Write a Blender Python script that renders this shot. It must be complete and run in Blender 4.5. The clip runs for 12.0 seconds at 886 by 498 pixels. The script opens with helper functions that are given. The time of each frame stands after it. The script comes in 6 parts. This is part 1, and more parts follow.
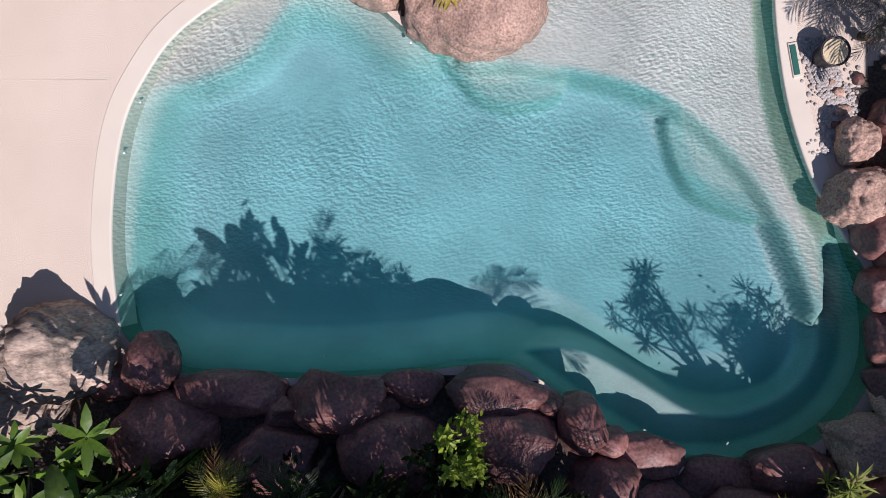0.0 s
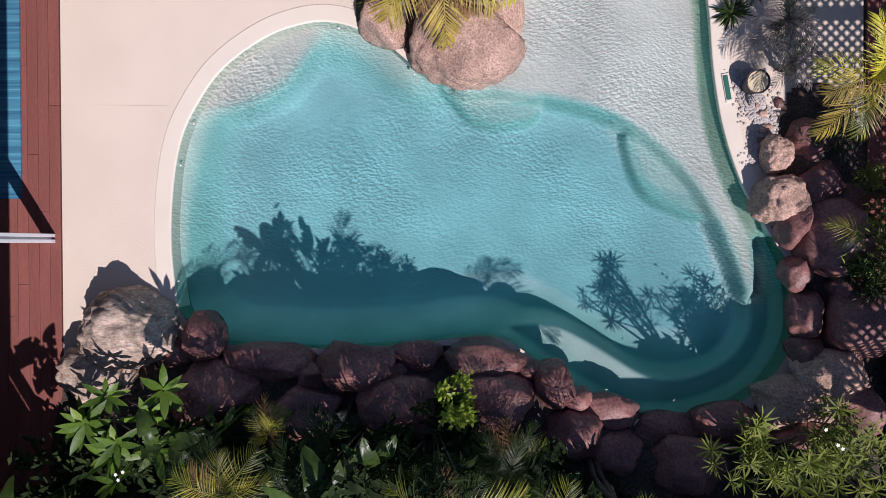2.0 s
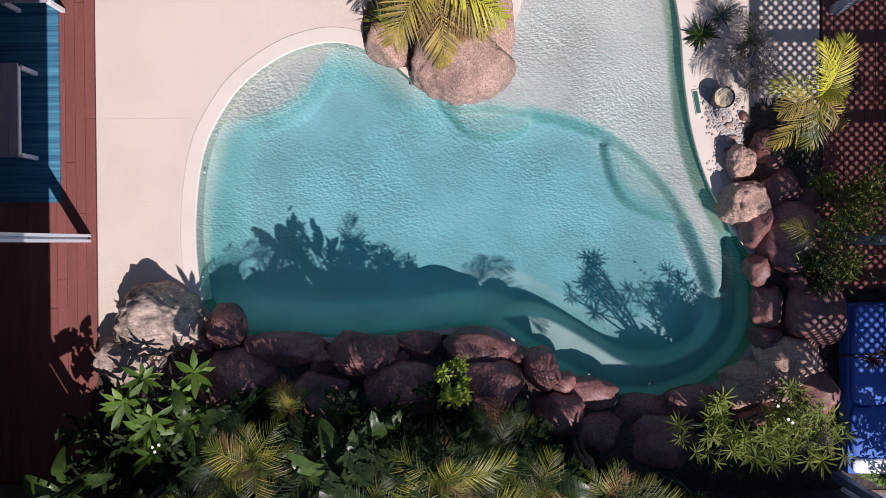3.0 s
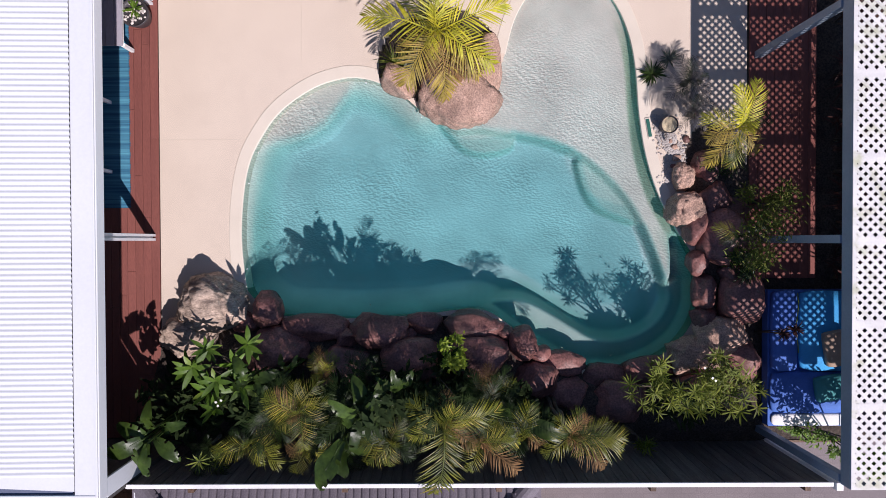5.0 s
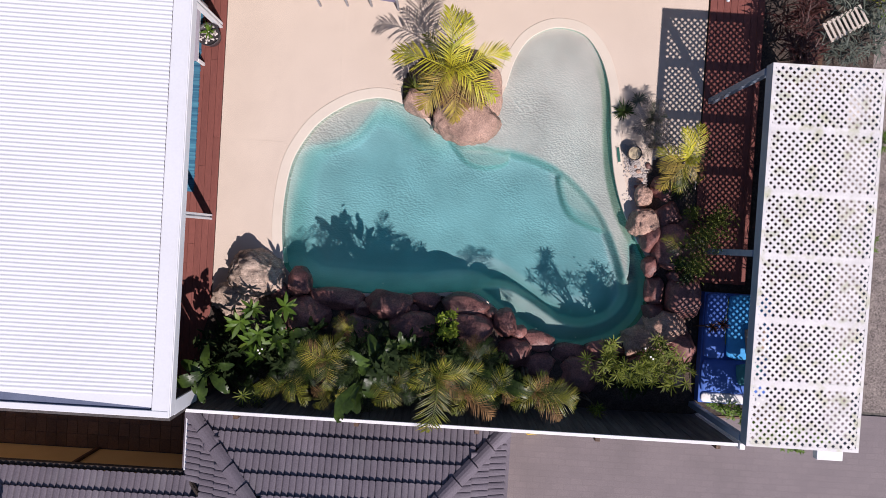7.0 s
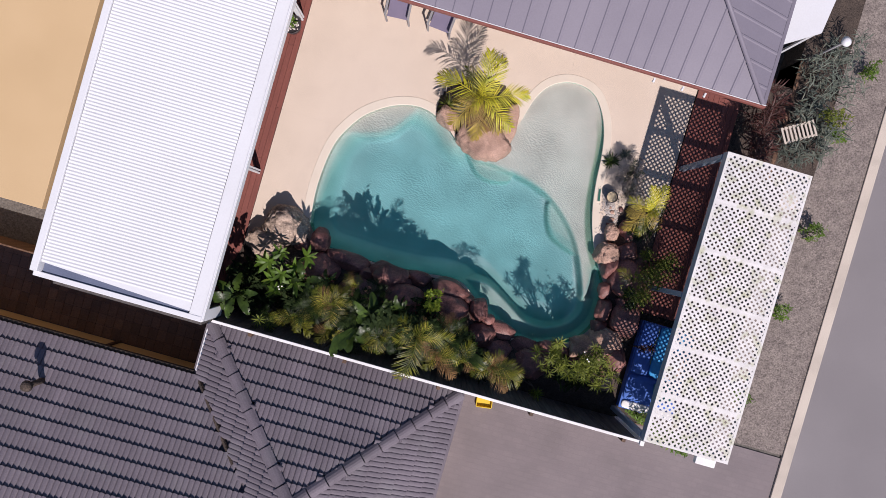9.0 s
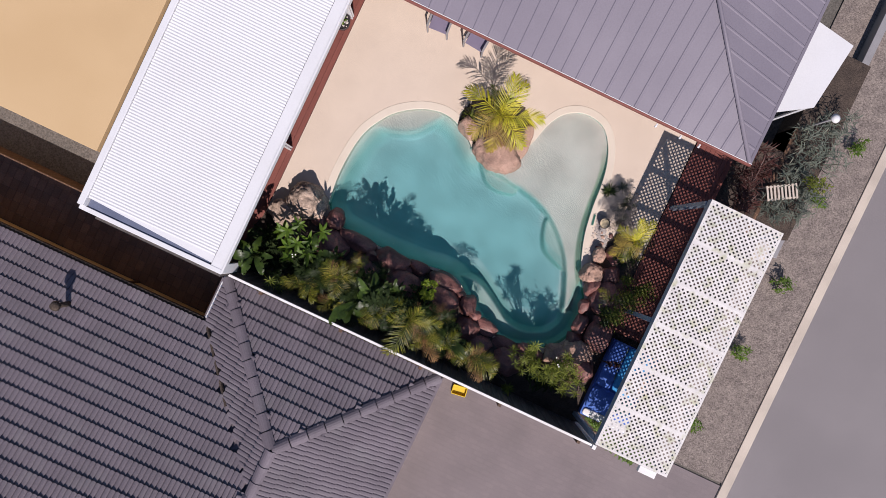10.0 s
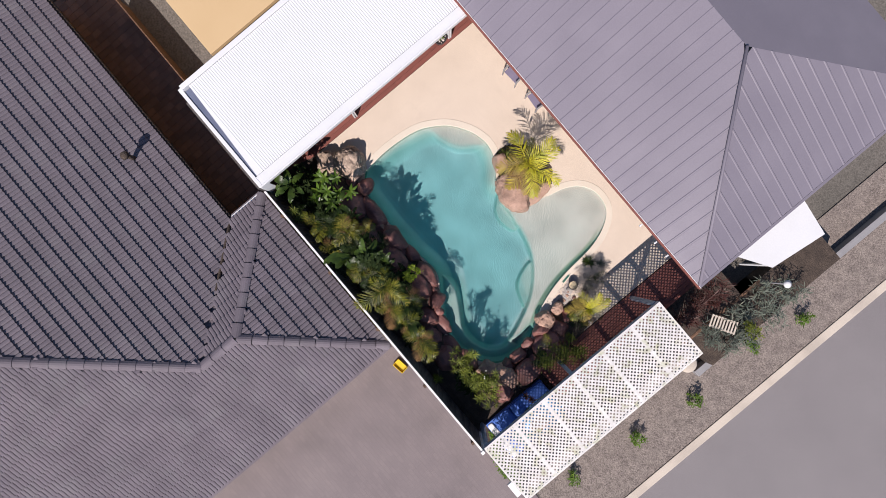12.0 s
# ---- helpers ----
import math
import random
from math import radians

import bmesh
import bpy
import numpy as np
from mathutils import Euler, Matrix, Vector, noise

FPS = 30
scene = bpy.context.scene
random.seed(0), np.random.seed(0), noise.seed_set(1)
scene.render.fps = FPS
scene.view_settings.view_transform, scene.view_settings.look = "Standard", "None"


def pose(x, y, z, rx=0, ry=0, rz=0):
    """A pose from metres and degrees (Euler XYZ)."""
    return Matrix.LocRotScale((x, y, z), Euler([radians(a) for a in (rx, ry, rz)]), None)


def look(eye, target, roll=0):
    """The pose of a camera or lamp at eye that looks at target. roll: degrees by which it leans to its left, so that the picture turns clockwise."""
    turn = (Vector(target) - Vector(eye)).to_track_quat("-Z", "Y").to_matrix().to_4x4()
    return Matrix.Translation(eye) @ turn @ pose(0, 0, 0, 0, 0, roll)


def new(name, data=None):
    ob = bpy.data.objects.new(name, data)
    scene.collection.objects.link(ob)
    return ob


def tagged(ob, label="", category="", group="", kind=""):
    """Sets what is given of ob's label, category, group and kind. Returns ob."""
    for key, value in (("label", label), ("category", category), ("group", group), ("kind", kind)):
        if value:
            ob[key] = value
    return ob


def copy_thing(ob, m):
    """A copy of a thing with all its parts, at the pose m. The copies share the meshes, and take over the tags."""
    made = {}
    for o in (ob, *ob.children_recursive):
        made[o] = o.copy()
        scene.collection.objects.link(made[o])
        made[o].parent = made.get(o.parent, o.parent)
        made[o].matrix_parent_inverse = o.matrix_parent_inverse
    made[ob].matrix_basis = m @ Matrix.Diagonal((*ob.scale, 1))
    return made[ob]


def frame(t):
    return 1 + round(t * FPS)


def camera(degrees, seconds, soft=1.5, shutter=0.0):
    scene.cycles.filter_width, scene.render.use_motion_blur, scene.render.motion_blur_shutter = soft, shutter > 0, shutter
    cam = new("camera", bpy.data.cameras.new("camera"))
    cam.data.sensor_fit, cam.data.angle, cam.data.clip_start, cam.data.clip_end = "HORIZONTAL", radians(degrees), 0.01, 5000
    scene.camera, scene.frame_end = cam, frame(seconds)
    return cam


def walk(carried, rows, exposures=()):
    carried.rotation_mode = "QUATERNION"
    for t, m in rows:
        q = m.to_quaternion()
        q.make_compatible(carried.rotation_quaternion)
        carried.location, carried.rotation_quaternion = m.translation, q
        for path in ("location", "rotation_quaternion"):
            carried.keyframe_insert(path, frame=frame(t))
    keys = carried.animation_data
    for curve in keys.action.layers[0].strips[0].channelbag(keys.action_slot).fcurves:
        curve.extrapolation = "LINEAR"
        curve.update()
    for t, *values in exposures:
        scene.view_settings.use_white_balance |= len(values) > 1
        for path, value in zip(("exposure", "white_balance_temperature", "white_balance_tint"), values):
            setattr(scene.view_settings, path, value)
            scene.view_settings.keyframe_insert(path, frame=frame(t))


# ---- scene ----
# ---- camera ----
cam = camera(75.0, 12.0, soft=0.85)
# seconds, x, y, z, tilt, lean, turn
PATH = [
    (0.0, 0.000, 0.000, 6.223, -0.440, 0.922, 0.000),
    (0.5, 0.012, -0.013, 6.537, -0.438, 0.997, -0.046),
    (1.0, 0.015, -0.033, 6.889, -0.502, 1.005, -0.096),
    (1.5, 0.031, -0.046, 7.243, -0.522, 0.999, -0.150),
    (2.0, 0.053, -0.055, 7.633, -0.579, 1.000, -0.219),
    (2.5, 0.064, -0.058, 8.027, -0.627, 0.941, -0.246),
    (3.0, 0.064, -0.055, 8.468, -0.656, 0.838, -0.260),
    (4.8, -0.065, -0.053, 10.213, -0.763, 0.134, -0.268),
    (5.0, -0.062, -0.054, 10.424, -0.810, 0.063, -0.224),
    (5.5, -0.065, -0.046, 10.967, -0.957, 0.059, 0.171),
    (6.0, -0.072, -0.061, 11.574, -1.002, 0.081, 0.865),
    (6.5, -0.084, -0.096, 12.170, -1.003, 0.093, 1.940),
    (7.0, -0.112, -0.141, 12.813, -0.986, 0.044, 3.559),
    (7.2, -0.136, -0.156, 13.075, -0.945, -0.015, 4.531),
    (9.0, -0.370, -0.413, 15.514, -1.024, -1.083, 16.082),
    (9.5, -0.426, -0.500, 16.220, -1.055, -1.152, 20.306),
    (10.0, -0.376, -0.526, 16.990, -1.113, -0.833, 25.360),
    (10.5, -0.217, -0.483, 17.832, -1.016, -0.314, 30.865),
    (11.0, -0.020, -0.500, 18.593, -0.663, 0.124, 36.834),
    (11.5, 0.156, -0.515, 19.244, -0.234, 0.477, 43.465),
    (12.0, 0.327, -0.509, 19.859, 0.240, 0.567, 49.907),
]
walk(cam, [(t, pose(x, y, z, rx, ry, rz)) for t, x, y, z, rx, ry, rz in PATH], [(0.0, 0.15, 6180, 20), (3.0, 0.15, 6180, 20), (7.0, 0.10, 6460, 20), (9.0, 0.05, 6540, 19), (11.0, 0.0, 6680, 17), (12.0, 0.2, 6680, 15)])

# ---- light ----
SUN = Vector((0.46, -0.755, 1.0)).normalized()
world = bpy.data.worlds.new("sky")
scene.world = world
world.use_nodes = True
sky = world.node_tree.nodes.new("ShaderNodeTexSky")
sky.sky_type, sky.sun_disc = "NISHITA", False
sky.dust_density, sky.ozone_density = 0.1, 3.5
sky.sun_elevation = math.asin(SUN.z)
sky.sun_rotation = math.atan2(SUN.x, SUN.y)
world.node_tree.nodes["Background"].inputs["Strength"].default_value = 0.082
world.node_tree.links.new(sky.outputs[0], world.node_tree.nodes["Background"].inputs["Color"])
sun_data = bpy.data.lights.new("sun", "SUN")
sun_data.energy, sun_data.angle, sun_data.color = 4.65, radians(0.53), (1.0, 0.955, 0.90)
sun_lamp = new("sun", sun_data)
sun_lamp.matrix_world = look((0, 0, 30), Vector((0, 0, 30)) - SUN)
scene.view_settings.exposure = 0.0


# ---- materials ----
def nodes_of(name):
    m = bpy.data.materials.new(name)
    m.use_nodes = True
    n, l = m.node_tree.nodes, m.node_tree.links
    return m, n, l, n["Principled BSDF"]


def mat(name, c1, c2, scale=3.0, rough=0.8, fine=60.0, fine_amount=0.25, bump=0.15, bump_scale=None, metal=0.0,
        vary=0.0, stain=None, stain_scale=0.8, stain_amount=0.3, stretch=(1, 1, 1), spec=0.3, transl=0.0, rough_vary=0.1, leaf_tip=None):
    """A surface with patches between two colours, fine grain, stains and relief; vary shifts it from piece to piece."""
    m, n, l, p = nodes_of(name)
    geo = n.new("ShaderNodeNewGeometry")
    vec = n.new("ShaderNodeMapping")
    vec.inputs["Scale"].default_value = stretch
    l.new(geo.outputs["Position"], vec.inputs[0])
    info = n.new("ShaderNodeObjectInfo")

    def noise_node(sc, detail=4.0):
        t = n.new("ShaderNodeTexNoise")
        t.inputs["Scale"].default_value, t.inputs["Detail"].default_value = sc, detail
        l.new(vec.outputs[0], t.inputs["Vector"])
        return t

    def mix(kind, a, b, fac):
        x = n.new("ShaderNodeMix")
        x.data_type, x.blend_type = "RGBA", kind
        for value, socket in ((a, x.inputs[6]), (b, x.inputs[7]), (fac, x.inputs[0])):
            if isinstance(value, bpy.types.NodeSocket):
                l.new(value, socket)
            elif isinstance(value, float):
                socket.default_value = value
            else:
                socket.default_value = (*value, 1)
        return x.outputs[2]

    big = noise_node(scale)
    ramp = n.new("ShaderNodeMapRange")
    ramp.inputs[1].default_value, ramp.inputs[2].default_value = 0.32, 0.68
    l.new(big.outputs[0], ramp.inputs[0])
    col = mix("MIX", c1, c2, ramp.outputs[0])
    grain = noise_node(fine, 3.0)
    gr = n.new("ShaderNodeMapRange")
    gr.inputs[1].default_value, gr.inputs[2].default_value = 0.3, 0.7
    gr.inputs[3].default_value, gr.inputs[4].default_value = 1.0 - fine_amount, 1.0 + fine_amount * 0.6
    l.new(grain.outputs[0], gr.inputs[0])
    col = mix("MULTIPLY", col, gr.outputs[0], 1.0)
    if stain:
        st = noise_node(stain_scale, 6.0)
        sr = n.new("ShaderNodeMapRange")
        sr.inputs[1].default_value, sr.inputs[2].default_value = 0.52, 0.72
        sr.inputs[3].default_value, sr.inputs[4].default_value = 0.0, stain_amount
        l.new(st.outputs[0], sr.inputs[0])
        col = mix("MIX", col, stain, sr.outputs[0])
    if leaf_tip:
        shade = n.new("ShaderNodeMapRange")
        shade.inputs[3].default_value, shade.inputs[4].default_value = 0.68, 1.28
        l.new(geo.outputs["Random Per Island"], shade.inputs[0])
        col = mix("MULTIPLY", col, shade.outputs[0], 1.0)
        old = n.new("ShaderNodeMapRange")
        old.inputs[1].default_value, old.inputs[2].default_value = 0.72, 0.95
        old.inputs[4].default_value = 0.6
        l.new(geo.outputs["Random Per Island"], old.inputs[0])
        col = mix("MIX", col, leaf_tip, old.outputs[0])
    if vary:
        vr = n.new("ShaderNodeMapRange")
        vr.inputs[3].default_value, vr.inputs[4].default_value = 1.0 - vary, 1.0 + vary
        l.new(info.outputs["Random"], vr.inputs[0])
        col = mix("MULTIPLY", col, vr.outputs[0], 1.0)
    l.new(col, p.inputs["Base Color"])
    rr = n.new("ShaderNodeMapRange")
    rr.inputs[3].default_value, rr.inputs[4].default_value = max(0.03, rough - rough_vary), min(1.0, rough + rough_vary)
    l.new(big.outputs[0], rr.inputs[0])
    l.new(rr.outputs[0], p.inputs["Roughness"])
    p.inputs["Metallic"].default_value = metal
    p.inputs["Specular IOR Level"].default_value = spec
    if bump:
        b = n.new("ShaderNodeBump")
        b.inputs["Strength"].default_value, b.inputs["Distance"].default_value = bump, 0.02
        src = grain if bump_scale is None else noise_node(bump_scale, 5.0)
        l.new(src.outputs[0], b.inputs["Height"])
        l.new(b.outputs[0], p.inputs["Normal"])
    if transl:
        tr = n.new("ShaderNodeBsdfTranslucent")
        l.new(mix("MULTIPLY", col, (1.0, 1.0, 0.45), 1.0), tr.inputs["Color"])
        mx = n.new("ShaderNodeMixShader")
        mx.inputs[0].default_value = transl
        l.new(p.outputs[0], mx.inputs[1])
        l.new(tr.outputs[0], mx.inputs[2])
        l.new(mx.outputs[0], n["Material Output"].inputs["Surface"])
    return m


M = dict(
    paving=mat("exposed aggregate paving", (0.70, 0.580, 0.478), (0.645, 0.532, 0.438), 0.9, 0.85, 95, 0.34, 0.12, stain=(0.57, 0.465, 0.385), stain_scale=4.5, stain_amount=0.35),
    coping=mat("pale coping concrete", (0.70, 0.612, 0.515), (0.655, 0.57, 0.475), 1.6, 0.7, 120, 0.12, 0.1, stain=(0.56, 0.48, 0.42), stain_scale=1.5, stain_amount=0.25),
    sand=mat("sand pebble pool finish", (0.50, 0.44, 0.37), (0.42, 0.37, 0.31), 2.2, 0.8, 40, 0.3, 0.3, stain=(0.36, 0.34, 0.27), stain_amount=0.4),
    boards=mat("red-stained deck boards", (0.235, 0.082, 0.066), (0.205, 0.070, 0.058), 2.0, 0.55, 30, 0.18, 0.2, stretch=(6, 0.5, 1), vary=0.10, stain=(0.17, 0.06, 0.05), stain_amount=0.3),
    rock=mat("weathered granite", (0.31, 0.140, 0.120), (0.150, 0.070, 0.064), 2.6, 0.50, 30, 0.42, 0.55, bump_scale=14, vary=0.14, stain=(0.13, 0.09, 0.08), stain_scale=2.2, stain_amount=0.6),
    rock_pale=mat("grey weathered granite", (0.52, 0.395, 0.315), (0.37, 0.27, 0.21), 3.0, 0.85, 28, 0.42, 0.6, bump_scale=16, stain=(0.16, 0.12, 0.10), stain_scale=3.5, stain_amount=0.7, stretch=(0.7, 1.6, 1)),
    rock_pink=mat("pink granite", (0.52, 0.335, 0.26), (0.43, 0.27, 0.205), 5.0, 0.85, 42, 0.5, 0.4, bump_scale=55, vary=0.05, stain=(0.25, 0.17, 0.13), stain_scale=3, stain_amount=0.6),
    soil=mat("dark garden soil and mulch", (0.095, 0.070, 0.056), (0.060, 0.045, 0.038), 4, 0.95, 35, 0.6, 0.9, bump_scale=22),
    white_metal=mat("white painted steel", (0.71, 0.71, 0.73), (0.67, 0.67, 0.69), 0.7, 0.4, 25, 0.03, 0.03, stain=(0.6, 0.58, 0.56), stain_scale=1.3, stain_amount=0.15),
    white_paint=mat("white painted timber", (0.80, 0.78, 0.77), (0.74, 0.72, 0.71), 2.5, 0.55, 40, 0.08, 0.08, stain=(0.55, 0.50, 0.42), stain_scale=2.5, stain_amount=0.3, vary=0.03),
    lattice=mat("weathered white lattice", (0.74, 0.71, 0.69), (0.64, 0.61, 0.59), 3, 0.6, 45, 0.1, 0.1, stain=(0.38, 0.39, 0.17), stain_scale=4.5, stain_amount=0.6, vary=0.05),
    grey_metal=mat("blue-grey painted steel", (0.27, 0.31, 0.37), (0.23, 0.27, 0.33), 2, 0.5, 40, 0.08, 0.05, vary=0.05),
    slate=mat("blue-grey gutter steel", (0.15, 0.17, 0.25), (0.12, 0.14, 0.21), 2, 0.5, 40, 0.1, 0.05),
    fence=mat("dark weathered fence boards", (0.135, 0.118, 0.112), (0.085, 0.075, 0.072), 3, 0.8, 30, 0.3, 0.3, stretch=(5, 5, 0.6), vary=0.2),
    tile=mat("grey concrete roof tile", (0.168, 0.142, 0.166), (0.138, 0.118, 0.138), 1.1, 0.75, 40, 0.2, 0.2, vary=0.10, stain=(0.2, 0.19, 0.2), stain_scale=1.4, stain_amount=0.35),
    roof_grey=mat("grey corrugated roofing", (0.205, 0.184, 0.222), (0.187, 0.168, 0.205), 0.6, 0.5, 30, 0.05, 0.05, stain=(0.235, 0.212, 0.25), stain_amount=0.3),
    tan=mat("tan painted render", (0.60, 0.42, 0.235), (0.56, 0.385, 0.21), 0.5, 0.85, 50, 0.08, 0.1, stain=(0.48, 0.33, 0.18), stain_scale=0.4, stain_amount=0.3),
    ochre=mat("ochre painted render", (0.72, 0.50, 0.225), (0.67, 0.455, 0.20), 0.8, 0.85, 50, 0.1, 0.1, stain=(0.5, 0.33, 0.14), stain_amount=0.3),
    brown_brick=mat("brown glazed block", (0.14, 0.080, 0.050), (0.11, 0.062, 0.040), 1.5, 0.6, 30, 0.3, 0.3, vary=0.2),
    drive=mat("stamped concrete driveway", (0.232, 0.194, 0.194), (0.202, 0.168, 0.172), 0.5, 0.85, 45, 0.18, 0.25, stain=(0.16, 0.14, 0.135), stain_scale=0.5, stain_amount=0.5, vary=0.06),
    road=mat("grey asphalt road", (0.25, 0.228, 0.232), (0.22, 0.20, 0.205), 0.3, 0.9, 60, 0.25, 0.3, stain=(0.19, 0.175, 0.178), stain_scale=0.25, stain_amount=0.4),
    kerb=mat("pale concrete kerb", (0.60, 0.52, 0.44), (0.53, 0.455, 0.385), 0.8, 0.85, 50, 0.15, 0.2, stain=(0.25, 0.22, 0.19), stain_amount=0.3),
    verge=mat("dry mulch verge", (0.27, 0.225, 0.20), (0.20, 0.165, 0.15), 3, 0.95, 25, 0.55, 0.9, bump_scale=25, stain=(0.27, 0.23, 0.2), stain_scale=4, stain_amount=0.5),
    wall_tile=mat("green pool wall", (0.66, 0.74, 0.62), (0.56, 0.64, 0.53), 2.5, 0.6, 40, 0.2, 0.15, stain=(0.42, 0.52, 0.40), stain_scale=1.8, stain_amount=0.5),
    wall_shaded=mat("green pool wall darkened for shade", (0.15, 0.27, 0.19), (0.11, 0.21, 0.15), 2.5, 0.6, 40, 0.2, 0.15, stain=(0.08, 0.15, 0.10), stain_scale=1.8, stain_amount=0.5),
    ground=mat("bare ground", (0.17, 0.15, 0.135), (0.13, 0.118, 0.105), 0.4, 0.95, 20, 0.4, 0.5),
    wall=mat("cream house wall", (0.50, 0.44, 0.36), (0.46, 0.40, 0.33), 0.8, 0.85, 40, 0.08, 0.1),
)


def pool_finish():
    """Pebble finish: sand on the beach and ledges, a bluish white quartz in the basin; a fine light network of pebbles."""
    m, n, l, p = nodes_of("pebble pool finish")
    geo = n.new("ShaderNodeNewGeometry")
    at = n.new("ShaderNodeAttribute")
    at.attribute_name = "quartz"
    mix1 = n.new("ShaderNodeMix")
    mix1.data_type = "RGBA"
    mix1.inputs[6].default_value, mix1.inputs[7].default_value = (0.70, 0.598, 0.55, 1), (0.86, 0.675, 0.675, 1)
    l.new(at.outputs["Fac"], mix1.inputs[0])
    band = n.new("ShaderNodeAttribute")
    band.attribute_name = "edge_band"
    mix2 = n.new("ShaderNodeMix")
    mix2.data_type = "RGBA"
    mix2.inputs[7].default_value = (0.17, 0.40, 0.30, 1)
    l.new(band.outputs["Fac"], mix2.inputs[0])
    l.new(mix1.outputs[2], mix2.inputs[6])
    shade_strip = n.new("ShaderNodeAttribute")
    shade_strip.attribute_name = "wall_shade"
    mix3 = n.new("ShaderNodeMix")
    mix3.data_type = "RGBA"
    mix3.inputs[7].default_value = (0.27, 0.36, 0.25, 1)
    l.new(shade_strip.outputs["Fac"], mix3.inputs[0])
    l.new(mix2.outputs[2], mix3.inputs[6])
    grain = n.new("ShaderNodeTexNoise")
    grain.inputs["Scale"].default_value, grain.inputs["Detail"].default_value = 70.0, 3.0
    l.new(geo.outputs["Position"], grain.inputs["Vector"])
    gr = n.new("ShaderNodeMapRange")
    gr.inputs[1].default_value, gr.inputs[2].default_value = 0.3, 0.7
    gr.inputs[3].default_value, gr.inputs[4].default_value = 0.88, 1.08
    l.new(grain.outputs[0], gr.inputs[0])
    mul = n.new("ShaderNodeMix")
    mul.data_type, mul.blend_type = "RGBA", "MULTIPLY"
    mul.inputs[0].default_value = 1.0
    l.new(mix3.outputs[2], mul.inputs[6])
    l.new(gr.outputs[0], mul.inputs[7])
    big = n.new("ShaderNodeTexNoise")
    big.inputs["Scale"].default_value, big.inputs["Detail"].default_value = 1.3, 5.0
    l.new(geo.outputs["Position"], big.inputs["Vector"])
    r2 = n.new("ShaderNodeMapRange")
    r2.inputs[1].default_value, r2.inputs[2].default_value = 0.3, 0.7
    r2.inputs[3].default_value, r2.inputs[4].default_value = 0.86, 1.1
    l.new(big.outputs[0], r2.inputs[0])
    mul2 = n.new("ShaderNodeMix")
    mul2.data_type, mul2.blend_type = "RGBA", "MULTIPLY"
    mul2.inputs[0].default_value = 1.0
    l.new(mul.outputs[2], mul2.inputs[6])
    l.new(r2.outputs[0], mul2.inputs[7])
    l.new(mul2.outputs[2], p.inputs["Base Color"])
    p.inputs["Roughness"].default_value = 0.85
    return m


